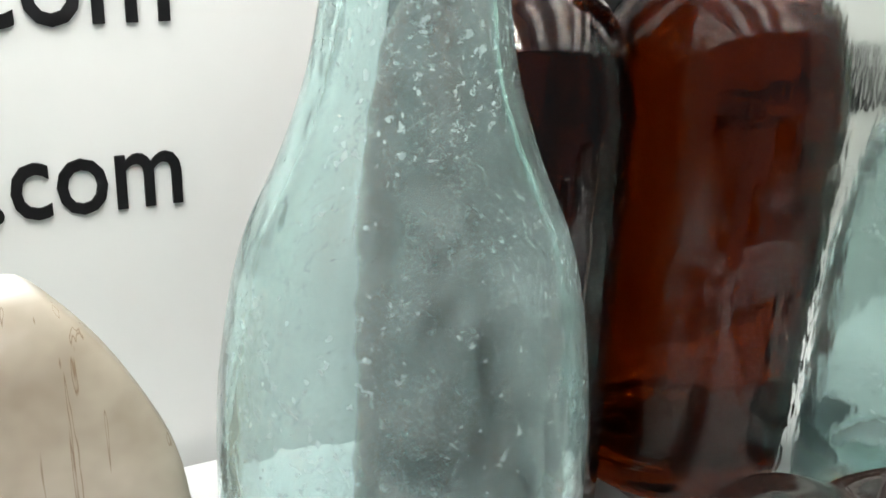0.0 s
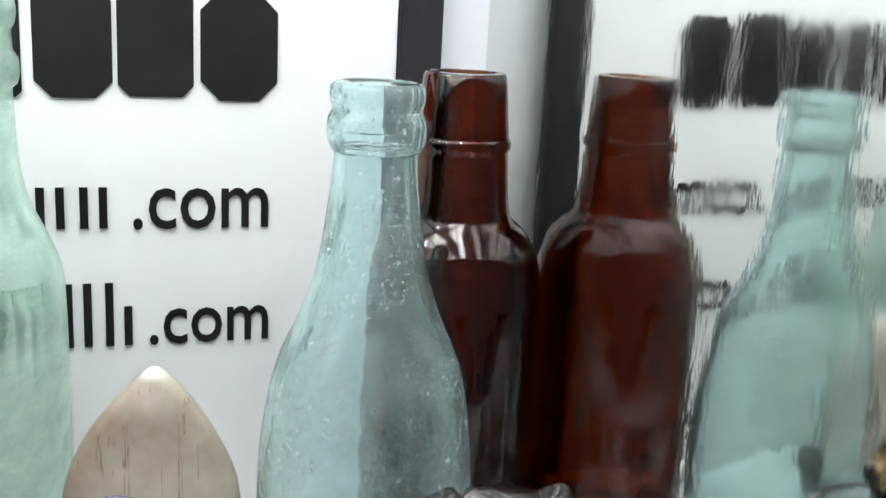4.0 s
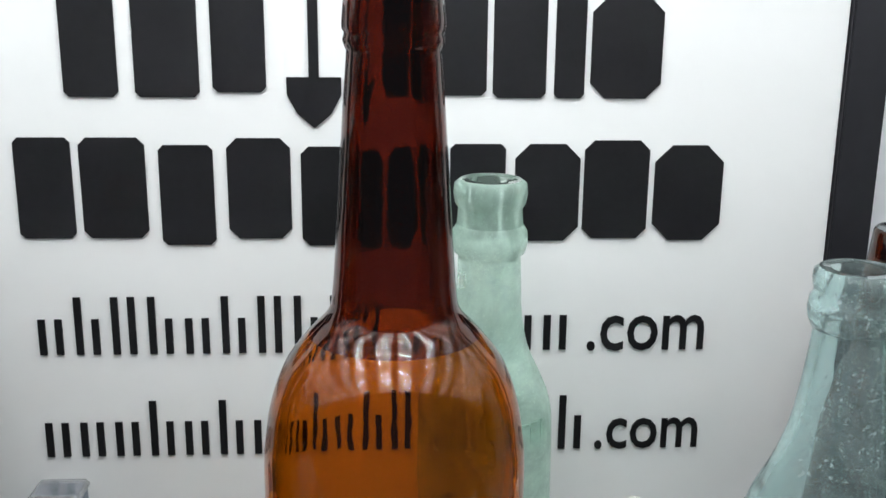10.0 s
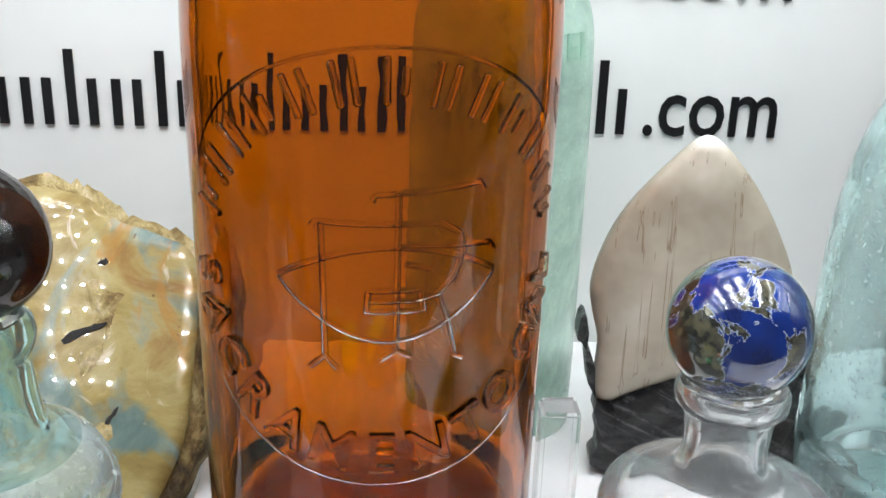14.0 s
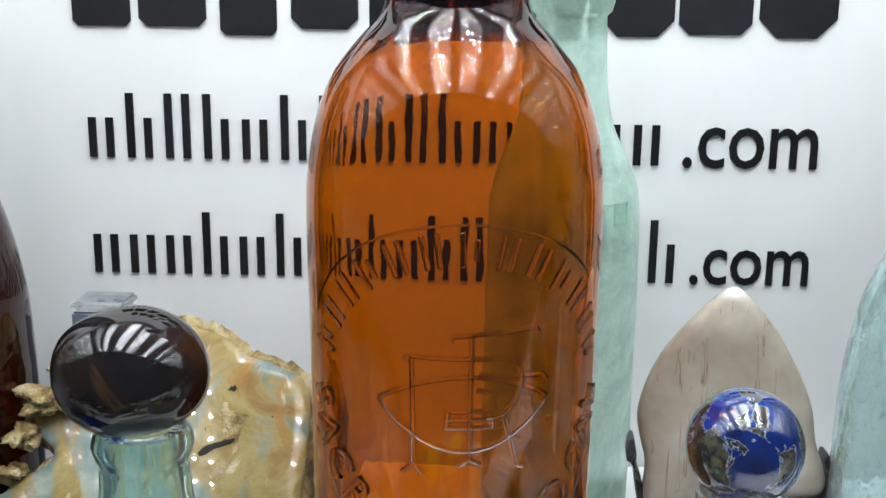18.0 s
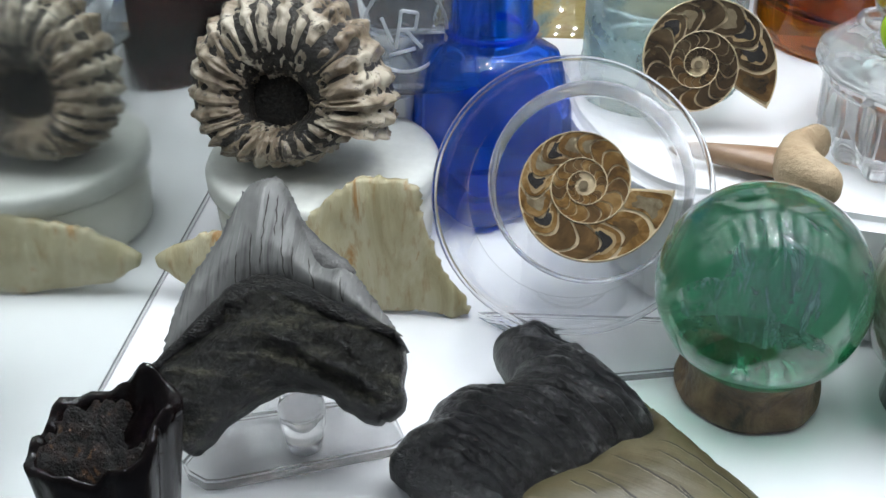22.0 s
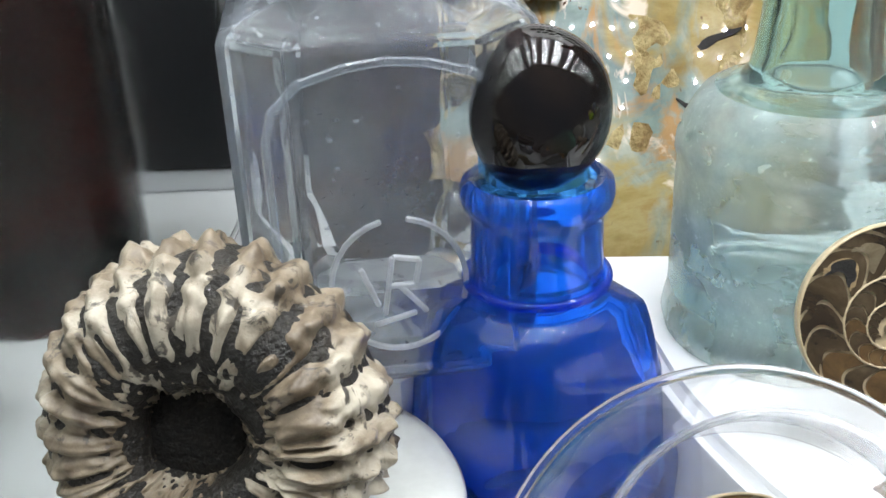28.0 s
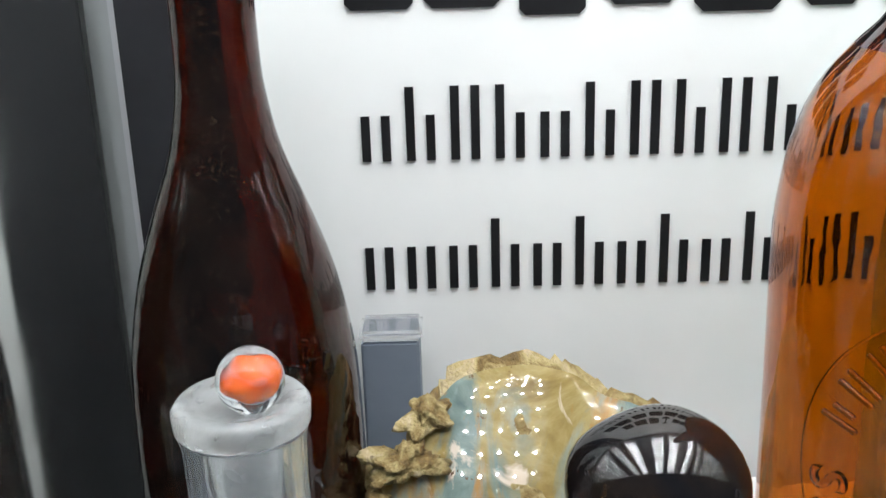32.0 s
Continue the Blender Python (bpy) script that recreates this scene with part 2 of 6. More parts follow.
# ---- mesh helpers ----
def mesh_from(name, verts, faces, smooth=True):
    me = bpy.data.meshes.new(name)
    me.from_pydata(verts, [], faces)
    me.update()
    if smooth:
        me.polygons.foreach_set("use_smooth", [True] * len(me.polygons))
    return me


def put(name, me, material, parent=None, m=None, label=""):
    ob = new(name, me)
    if material and not me.materials:
        me.materials.append(material)
    if parent:
        ob.parent = parent
    if m is not None:
        ob.matrix_basis = m
    if label:
        ob["label"] = label
    return ob


def thing(name, x, y, z, label, category, group="", turn=0.0):
    e = new(name)
    e.empty_display_size = 0.01
    e.matrix_basis = pose(x, y, z, 0, 0, turn)
    return tagged(e, label, category, group)


def lathe(name, prof, seg=48, shape=None, closed=True):
    """A surface of revolution through (radius, height) pairs; shape(angle, radius, height) may bend it."""
    verts, faces, rows = [], [], []
    for r, z in prof:
        if r < 1e-6:
            rows.append([len(verts)])
            verts.append((0, 0, z))
        else:
            rows.append(list(range(len(verts), len(verts) + seg)))
            for i in range(seg):
                a = 2 * math.pi * i / seg
                x, y, zz = (r * math.cos(a), r * math.sin(a), z) if shape is None else shape(a, r, z)
                verts.append((x, y, zz))
    for p, q in zip(rows, rows[1:]):
        for i in range(seg):
            j = (i + 1) % seg
            if len(p) == 1 and len(q) == 1:
                continue
            if len(p) == 1:
                faces.append((p[0], q[j], q[i]))
            elif len(q) == 1:
                faces.append((p[i], p[j], q[0]))
            else:
                faces.append((p[i], p[j], q[j], q[i]))
    return mesh_from(name, verts, faces)


def spline(pts, sub=4):
    """Catmull-Rom through 2D points, for smooth profiles and outlines."""
    out = []
    for i in range(len(pts) - 1):
        p0, p1, p2, p3 = pts[max(i - 1, 0)], pts[i], pts[i + 1], pts[min(i + 2, len(pts) - 1)]
        for k in range(sub):
            t = k / sub
            out.append(tuple(0.5 * (2 * b + (c - a) * t + (2 * a - 5 * b + 4 * c - d) * t * t + (3 * b - a - 3 * c + d) * t ** 3)
                             for a, b, c, d in zip(p0, p1, p2, p3)))
    return out + [tuple(pts[-1])]


def hollow(outer, wall, floor_t):
    """Closes an outer bottle profile with an inner wall of the given thickness."""
    inner = [(max(r - wall, 0.0015), z) for r, z in outer if z > floor_t][::-1]
    top = outer[-1]
    inner[0] = (top[0] - wall, top[1])
    return [(0, outer[0][1] + 0.003), (outer[0][0] * 0.75, outer[0][1] + 0.001)] + outer + inner + [(inner[-1][0] * 0.6, floor_t), (0, floor_t + 0.002)]


def closed_loop(pts, sub=3):
    k = len(pts)
    out = []
    for i in range(k):
        p0, p1, p2, p3 = pts[i - 1], pts[i], pts[(i + 1) % k], pts[(i + 2) % k]
        for s in range(sub):
            t = s / sub
            out.append(tuple(0.5 * (2 * b + (c - a) * t + (2 * a - 5 * b + 4 * c - d) * t * t + (3 * b - a - 3 * c + d) * t ** 3)
                             for a, b, c, d in zip(p0, p1, p2, p3)))
    return out


def pillow(name, outline, thick, rings=6, power=2.0, edge=0.15, rough=0.0, seed=0, back=1.0, jag=0.0, relief=None, cells=34):
    """A slab with a domed front (+z) and back inside any closed outline in the xy plane; relief(x, y) adds height to the front."""
    rnd = random.Random(seed)
    outline = [(x + rnd.uniform(-jag, jag), y + rnd.uniform(-jag, jag)) for x, y in outline]
    pts = np.array(outline)
    lo, hi = pts.min(0), pts.max(0)
    st = max(hi - lo) / cells
    a, d = pts, np.roll(pts, -1, 0) - pts

    def to_edge(p):
        t = np.clip(((p - a) * d).sum(1) / np.maximum((d * d).sum(1), 1e-14), 0, 1)
        return float(np.sqrt(((a + d * t[:, None] - p) ** 2).sum(1).min()))
    inner = []
    for iy in range(int((hi[1] - lo[1]) / st) + 1):
        for ix in range(int((hi[0] - lo[0]) / st) + 1):
            p = lo + st * np.array([ix + 0.5 * (iy % 2) + rnd.uniform(-0.15, 0.15), iy + rnd.uniform(-0.15, 0.15)])
            cross = (a[:, 1] > p[1]) != (np.roll(a, -1, 0)[:, 1] > p[1])
            with np.errstate(divide="ignore", invalid="ignore"):
                xs = a[:, 0] + (p[1] - a[:, 1]) / d[:, 1] * d[:, 0]
            if (cross & (xs > p[0])).sum() % 2 and to_edge(p) > st * 0.35:
                inner.append(p)
    k = len(outline)
    vs = [Vector(p) for p in outline] + [Vector((float(p[0]), float(p[1]))) for p in inner]
    vo, _, fo, _, _, _ = delaunay_2d_cdt(vs, [(i, (i + 1) % k) for i in range(k)], [], 1, 1e-7)
    dist = np.array([to_edge(np.array(v)) for v in vo])
    far = dist.max()
    verts = []
    for side in (1, -1):
        for v, q in zip(vo, dist):
            s = 1 - q / far
            h = thick * 0.5 * (edge + (1 - edge) * (1 - s ** power) ** 0.6) * (1 if side > 0 else back)
            if rough:
                h += rough * noise.fractal((v.x * 90, v.y * 90, side * 3.1 + seed), 0.8, 2.0, 4) * (0.3 + 0.7 * min(q / far * 3, 1))
            if relief and side > 0:
                h += relief(v.x, v.y) * min(q / far * 3, 1)
            verts.append((v.x, v.y, side * h))
    n1 = len(vo)
    count, faces = collections.Counter(), []
    for f in fo:
        area = sum(vo[f[i]].x * vo[f[(i + 1) % len(f)]].y - vo[f[(i + 1) % len(f)]].x * vo[f[i]].y for i in range(len(f)))
        f = list(f) if area > 0 else list(f)[::-1]
        faces += [tuple(f), tuple(i + n1 for i in reversed(f))]
        count.update((f[i], f[(i + 1) % len(f)]) for i in range(len(f)))
    faces += [(q + n1, p + n1, p, q)[::-1] for p, q in count if (q, p) not in count]
    return mesh_from(name, verts, faces)


def serrate(loop, size, tip=None):
    """Pushes every second point of a fine outline outwards."""
    c = Vector((sum(p[0] for p in loop) / len(loop), sum(p[1] for p in loop) / len(loop)))
    out = []
    for i, p in enumerate(loop):
        v = Vector(p)
        out.append(tuple(v + (v - c).normalized() * (size * (0.5 + noise.noise((i * 0.37, 0, 0))) if i % 2 else 0)))
    return out


def box_mesh(name, x0, x1, y0, y1, z0, z1, bevel=0.0, segs=2):
    bm = bmesh.new()
    bmesh.ops.create_cube(bm, size=1.0)
    for v in bm.verts:
        v.co = ((x0 + x1) / 2 + v.co.x * (x1 - x0), (y0 + y1) / 2 + v.co.y * (y1 - y0), (z0 + z1) / 2 + v.co.z * (z1 - z0))
    if bevel:
        bmesh.ops.bevel(bm, geom=bm.edges[:], offset=bevel, segments=segs, affect="EDGES")
    me = bpy.data.meshes.new(name)
    bm.to_mesh(me)
    bm.free()
    return me


def prism(name, outline, z0, z1, bevel=0.0, segs=2):
    bm = bmesh.new()
    low = [bm.verts.new((x, y, z0)) for x, y in outline]
    f = bm.faces.new(low)
    up = bmesh.ops.extrude_face_region(bm, geom=[f])
    bmesh.ops.translate(bm, vec=(0, 0, z1 - z0), verts=[v for v in up["geom"] if isinstance(v, bmesh.types.BMVert)])
    bmesh.ops.recalc_face_normals(bm, faces=bm.faces[:])
    if bevel:
        ed = [e for e in bm.edges if abs(e.verts[0].co.z - e.verts[1].co.z) < 1e-7]
        bmesh.ops.bevel(bm, geom=ed, offset=bevel, segments=segs, affect="EDGES")
    me = bpy.data.meshes.new(name)
    bm.to_mesh(me)
    bm.free()
    return me


def ball(name, r, seg=40, squash=(1, 1, 1), lump=0.0, seed=0):
    verts, faces, rows = [], [], seg // 2
    for i in range(rows + 1):
        th = math.pi * i / rows
        for j in range(seg):
            ph = 2 * math.pi * j / seg
            d = Vector((math.sin(th) * math.cos(ph), math.sin(th) * math.sin(ph), math.cos(th)))
            k = r * (1 + lump * noise.noise(d * 1.3 + Vector((seed, 0, 0))))
            verts.append((d.x * k * squash[0], d.y * k * squash[1], d.z * k * squash[2]))
    for i in range(rows):
        for j in range(seg):
            q = (j + 1) % seg
            faces.append((i * seg + j, (i + 1) * seg + j, (i + 1) * seg + q, i * seg + q))
    me = mesh_from(name, verts, faces)
    bm = bmesh.new()
    bm.from_mesh(me)
    bmesh.ops.remove_doubles(bm, verts=bm.verts[:], dist=1e-6)
    bm.to_mesh(me)
    bm.free()
    me.polygons.foreach_set("use_smooth", [True] * len(me.polygons))
    return me


def letters(text, size, depth, heavy=0.0):
    """A flat text mesh in the built-in font, centred, with some depth."""
    cu = bpy.data.curves.new("text", "FONT")
    cu.body, cu.size, cu.extrude, cu.align_x, cu.resolution_u = text, size, depth, "CENTER", 3
    cu.offset = heavy
    ob = bpy.data.objects.new("text", cu)
    scene.collection.objects.link(ob)
    me = bpy.data.meshes.new_from_object(ob.evaluated_get(bpy.context.evaluated_depsgraph_get()))
    bpy.data.objects.remove(ob)
    bpy.data.curves.remove(cu)
    return me


# ---- the case ----
WL, WR, FRONT, STEP = -0.2085, 0.246, -0.345, 0.039
put("floor", prism("floor", [(WL - 0.012, 0.012), (WL - 0.012, FRONT), (WR + 0.0135, FRONT), (WR, 0.012)], -0.012, 0.0, 0.0008), M_SHELF)
tagged(bpy.data.objects["floor"], "glossy white acrylic shelf of a lit display case", "floor", kind="structure")
put("wall_left", prism("wall_left", [(-0.2090, 0.012), (-0.2150, 0.012), (-0.1992, -0.405), (-0.1932, -0.405)], -0.012, ROOF), M_MIRROR)
tagged(bpy.data.objects["wall_left"], "slightly wavy mirror side panel of the display case", "wall", kind="structure")
put("wall_right", prism("wall_right", [(WR, 0.012), (WR + 0.006, 0.012), (WR + 0.0218, -0.405), (WR + 0.0158, -0.405)], -0.012, ROOF), M_MIRROR_RIGHT)
tagged(bpy.data.objects["wall_right"], "slightly wavy mirror side panel of the display case", "wall", kind="structure")
put("wall_back", box_mesh("wall_back", WL - 0.012, WR + 0.006, 0.012, 0.018, -0.012, ROOF), M_WHITE)
tagged(bpy.data.objects["wall_back"], "white back panel of the display case", "wall", kind="structure")
put("ceiling", box_mesh("ceiling", WL - 0.012, WR + 0.022, -0.405, 0.018, ROOF, ROOF + 0.012), M_WHITE)
tagged(bpy.data.objects["ceiling"], "white roof panel of the display case", "ceiling", kind="structure")
put("trim", box_mesh("trim", WL - 0.012, WR + 0.022, FRONT - 0.012, FRONT - 0.001, -0.03, -0.0015, 0.001), plain("dark_front_trim", (0.10, 0.085, 0.075), 0.4))
tagged(bpy.data.objects["trim"], "dark brown front edge below the white shelf", "trim", kind="structure")
put("trim_joint", prism("trim_joint", [(-0.2080, 0.010), (-0.2077, 0.010), (-0.1949, -0.344), (-0.1952, -0.344)], 0.0003, 0.0007), plain("grey_joint_filler", (0.38, 0.38, 0.39), 0.6))
tagged(bpy.data.objects["trim_joint"], "thin dark joint between the shelf and the mirror panel", "trim", kind="structure")
# LED strips: dots of light on a carrier
M_LED, n, l, b = mat("led_diode")
setv(b, color=(1.0, 1.0, 1.0), emit=600.0, glow=(0.95, 0.98, 1.0))
for lx, lw in LED_X:
    s = thing("led_strip", lx, -0.21, ROOF, "white LED strip with rows of bright diodes under the roof", "lamp", "LED strips under the roof")
    put("carrier", box_mesh("carrier", -lw / 2 - 0.003, lw / 2 + 0.003, -0.177, 0.177, -0.006, -0.0005, 0.0006), M_WHITE, s)
    vv, ff = [], []
    cols = round(lw / 0.0125)
    for i in range(cols):
        for j in range(18):
            cx, cy, o = (i + 0.5) * lw / cols - lw / 2, -0.1700 + 0.0199 * j, len(vv)
            vv += [(cx + 0.0014 * math.cos(a * math.pi / 3), cy + 0.0014 * math.sin(a * math.pi / 3) + 0.0022 * (-1) ** i * 0.5, -0.0075) for a in range(6)]
            ff.append(tuple(range(o + 5, o - 1, -1)))
    tagged(put("diodes", mesh_from("diodes", vv, ff, False), M_LED, s), kind="stuff")

# raised white platform at the back
edge = [(-0.030, -0.002), (-0.030, -0.128), (-0.155, -0.130), (-0.163, -0.138), (-0.165, -0.160), (-0.160, -0.174), (-0.134, -0.181), (-0.127, -0.160), (-0.115, -0.152), (-0.090, -0.156),
        (-0.080, -0.190), (-0.062, -0.228), (-0.035, -0.240), (0.05, -0.255), (0.18, -0.262), (0.225, -0.255), (0.238, -0.235), (0.240, -0.002)]
edge = edge[:2] + spline(edge[2:-1], 5) + edge[-1:]
put("platform", prism("platform", edge, 0.0005, STEP, 0.003, 3), M_SHELF)
tagged(bpy.data.objects["platform"], "raised white acrylic step with a rounded front edge", "display step")

# ---- the sign ----
rail = put("sign_rail", box_mesh("sign_rail", -0.204, 0.223, 0.0005, 0.0075, 0.0003, 0.0094, 0.0008), M_WHITE)
tagged(rail, "thin white acrylic rail under the sign board", "rail")
sign = thing("sign_board", 0.0, 0.0, STEP + 0.0005, "white printed sign board with black lettering blocks and a shovel emblem", "sign")
put("board", box_mesh("board", -0.1665, 0.2045, 0.0015, 0.006, -0.030, 0.39, 0.0006), M_SIGN, sign)
put("frame_strip", box_mesh("frame_strip", -0.203, -0.1670, -0.001, 0.006, -0.030, 0.39, 0.0006), M_BAR, sign, label="black side strip")
put("frame_strip", box_mesh("frame_strip", 0.205, 0.2222, -0.001, 0.006, -0.030, 0.39, 0.0006), M_BAR, sign, label="black side strip")


def block(x0, x1, z0, z1, cut):
    """One heavy block of the emblem: a bar with cut corners."""
    pts = [(x0 + cut, z0), (x1 - cut, z0), (x1, z0 + cut), (x1, z1 - cut), (x1 - cut, z1), (x0 + cut, z1), (x0, z1 - cut), (x0, z0 + cut)]
    me = prism("print_block", pts, -0.0004, 0.0004)
    ob = put("print_block", me, M_BLACK, sign)
    ob.matrix_basis = pose(0, 0.0008, -STEP - 0.0005, 90, 0, 0)
    return ob


for x0, x1, z0, z1, cut in ((-0.107, -0.086, 0.268, 0.309, 0.002), (-0.0795, -0.0545, 0.268, 0.308, 0.002), (-0.0494, -0.0285, 0.270, 0.311, 0.002),
                            (0.0115, 0.037, 0.269, 0.310, 0.004), (0.0395, 0.0587, 0.269, 0.310, 0.002), (0.0612, 0.0825, 0.268, 0.309, 0.002),
                            (0.0859, 0.098, 0.268, 0.308, 0.0015), (0.1004, 0.1290, 0.268, 0.308, 0.006),
                            (-0.1287, -0.1065, 0.211, 0.252, 0.002), (-0.1033, -0.0775, 0.211, 0.252, 0.003), (-0.0722, -0.0507, 0.208, 0.249, 0.002),
                            (-0.0452, -0.0199, 0.2106, 0.2518, 0.004), (-0.0157, 0.0124, 0.2075, 0.2484, 0.003), (0.016, 0.041, 0.2085, 0.249, 0.006),
                            (0.0445, 0.0672, 0.209, 0.2495, 0.002), (0.0711, 0.0979, 0.209, 0.2495, 0.006), (0.0996, 0.1265, 0.210, 0.251, 0.004),
                            (0.1290, 0.1575, 0.209, 0.249, 0.007)):
    block(x0, x1, z0, z1, cut)
sh = [(-0.0118, 0.276), (-0.0205, 0.276), (-0.0205, 0.269), (-0.0165, 0.2615), (-0.0098, 0.2558), (-0.003, 0.2615), (0.001, 0.269), (0.001, 0.276), (-0.0078, 0.276),
      (-0.0078, 0.310), (-0.0018, 0.315), (-0.0018, 0.3203), (-0.0178, 0.3203), (-0.0178, 0.315), (-0.0118, 0.310)]
put("shovel_emblem", prism("shovel_emblem", sh, -0.0004, 0.0004), M_BLACK, sign, pose(0, 0.0008, -STEP - 0.0005, 90, 0, 0), "black shovel silhouette")
for x, z, s in ((0.1295, 0.1605, 0.0305), (0.1325, 0.1145, 0.0275)):
    me = letters(".com", s, 0.0004, 0.0002)
    ob = put("print_text", me, M_BLACK, sign, pose(x, 0.0008, z - STEP - 0.0005, 90, 0, 0) @ Matrix.Diagonal((0.88, 1.08, 1, 1)), "black lettering")


def stroke(x, z0, z1, wdt=0.0034):
    pts = [(x - wdt / 2, z0), (x + wdt / 2, z0), (x + wdt / 2, z1), (x - wdt / 2, z1)]
    put("print_bar", prism("print_bar", pts, -0.0004, 0.0004), M_BLACK, sign, pose(0, 0.0008, -STEP - 0.0005, 90, 0, 0))


rnd = random.Random(4)
for x0, x1, base, count, tall in ((-0.1277, 0.098, 0.1608, 15, (1, 2, 3, 5, 6, 7, 8, 9)), (-0.1284, 0.106, 0.1145, 16, (3, 5, 7, 9, 10, 11, 12, 14, 15))):
    for i in range(count):
        cx = x0 + (i + 0.5) * (x1 - x0) / count
        h = 0.025 if i in tall else 0.0155
        stroke(cx - 0.0038, base, base + h, 0.0030)
        stroke(cx + 0.0030, base, base + (0.0155 if i % 2 else h), 0.0030)


# ---- bottles on the step ----
def bottle(name, x, y, z, outer, material, label, wall=0.003, floor_t=0.007, seg=56, category="bottle", shape=None, upper=None):
    """A hollow lathe bottle with body, neck and lip; upper: a glass of its own for neck and lip."""
    t = thing(name, x, y, z, label, category)
    full = hollow(outer, wall, floor_t)
    top = full.index(max(full, key=lambda p: p[1]))
    hi = outer[-1][1]
    zl = hi - min(0.012, hi * 0.12)
    zn = max((q for q in outer if q[0] > max(p[0] for p in outer) * 0.62), key=lambda q: q[1])[1]
    cuts = [("body", -1.0, zn), ("neck", zn, zl), ("lip", zl, 9.0)] if zn < zl - 0.004 else [("body", -1.0, zl), ("lip", zl, 9.0)]
    body = None
    for pname, lo, up in cuts:
        verts, faces, skins = [], [], []
        for skin, run in enumerate((full[:top + 1], full[top:])):
            run = run if run[0][1] < run[-1][1] else run[::-1]
            down = run is not full[:top + 1] and run[-1] == full[top] and run[0] == full[-1]
            pick = [i for i, p in enumerate(run) if lo < p[1] <= up]
            if not pick:
                continue
            first = max(pick[0] - 1, 0) if lo > 0 else pick[0]
            rows = run[first:pick[-1] + 1]
            me = lathe("part", rows[::-1] if down else rows, seg, shape)
            o = len(verts)
            verts += [tuple(v.co) for v in me.vertices]
            faces += [tuple(o + i for i in p.vertices) for p in me.polygons]
            skins += [skin] * len(me.polygons)
            bpy.data.meshes.remove(me)
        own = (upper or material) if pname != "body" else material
        made = put(pname, mesh_from(pname, verts, faces), own, t)
        if own.name in INNER:
            made.data.materials.append(INNER[own.name])
            made.data.polygons.foreach_set("material_index", skins)
        body = made if pname == "body" else body
    BODY[t.name] = body
    return t


BODY = {}


def ring(name, r, z, tube, material, parent, seg=48, sides=10, m=None, label=""):
    verts, faces = [], []
    for i in range(seg):
        a = 2 * math.pi * i / seg
        for j in range(sides):
            p = 2 * math.pi * j / sides
            q = r + tube * math.cos(p)
            verts.append((q * math.cos(a), q * math.sin(a), z + tube * math.sin(p)))
    for i in range(seg):
        for j in range(sides):
            k, q = (i + 1) % seg, (j + 1) % sides
            faces.append((i * sides + j, k * sides + j, k * sides + q, i * sides + q))
    return put(name, mesh_from(name, verts, faces), material, parent, m, label)


def wrap(me, radius, zc, ang0=-math.pi / 2):
    """Bends a flat mesh (x along, y up, z out) onto an upright cylinder facing ang0."""
    for v in me.vertices:
        a, r = ang0 + v.co.x / radius, radius + v.co.z
        v.co = (r * math.cos(a), r * math.sin(a), zc + v.co.y)
    me.update()
    return me


# amber whiskey bottle with a long neck
prof = spline([(0.0365, 0.0), (0.0395, 0.003), (0.0398, 0.02), (0.0402, 0.08), (0.0408, 0.125), (0.0398, 0.140), (0.0375, 0.152), (0.033, 0.163), (0.026, 0.172), (0.0202, 0.1785),
               (0.0186, 0.186), (0.0172, 0.205), (0.0152, 0.235), (0.0138, 0.2535), (0.0136, 0.256)], 4)
prof += [(0.0143, 0.2575), (0.0147, 0.2590), (0.0143, 0.2605), (0.0143, 0.2612), (0.0149, 0.2622), (0.0149, 0.264), (0.0142, 0.272), (0.0132, 0.282), (0.0126, 0.2855), (0.0118, 0.2865)]
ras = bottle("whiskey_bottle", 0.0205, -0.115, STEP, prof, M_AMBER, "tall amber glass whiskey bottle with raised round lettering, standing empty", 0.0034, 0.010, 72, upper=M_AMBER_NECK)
ras.matrix_basis = pose(0.0205, -0.115, STEP, 0, 0, 8)


def arc_piece(angle, w, h, shape=None, up=1.0):
    """A small raised piece on the oval of lettering round the front of the bottle; up: -1 turns its head to the centre."""
    me = shape or box_mesh("raised_mark", -w / 2, w / 2, -h / 2, h / 2, -0.0006, 0.0010, 0.0004, 1)
    me.transform(Matrix.Translation((-0.002 + 0.0425 * math.cos(angle), 0.001 + 0.0385 * math.sin(angle), 0)) @ Matrix.Rotation(angle - math.pi / 2 * up, 4, "Z"))
    return put("raised_mark" if shape is None else "raised_letter", wrap(me, 0.0401, 0.084), M_AMBER_MARK, BODY[ras.name])


for i in range(13):
    a = 166 - i * 12.6
    arc_piece(radians(a), 0.0015, 0.0090)
    arc_piece(radians(a - 4.6), 0.0015, 0.0090 if i % 3 else 0.0055)
for text, a0, a1 in (("SACRAMENTO", 188, 309), ("CAL", 326, 350)):
    for i, ch in enumerate(text):
        me = letters(ch, 0.0125, 0.0008, 0.0002)
        me.transform(Matrix.Translation((0, -0.0045, 0.0004)))
        arc_piece(radians(a0 + (a1 - a0) * i / (len(text) - 1)), 0, 0, me, -1.0)


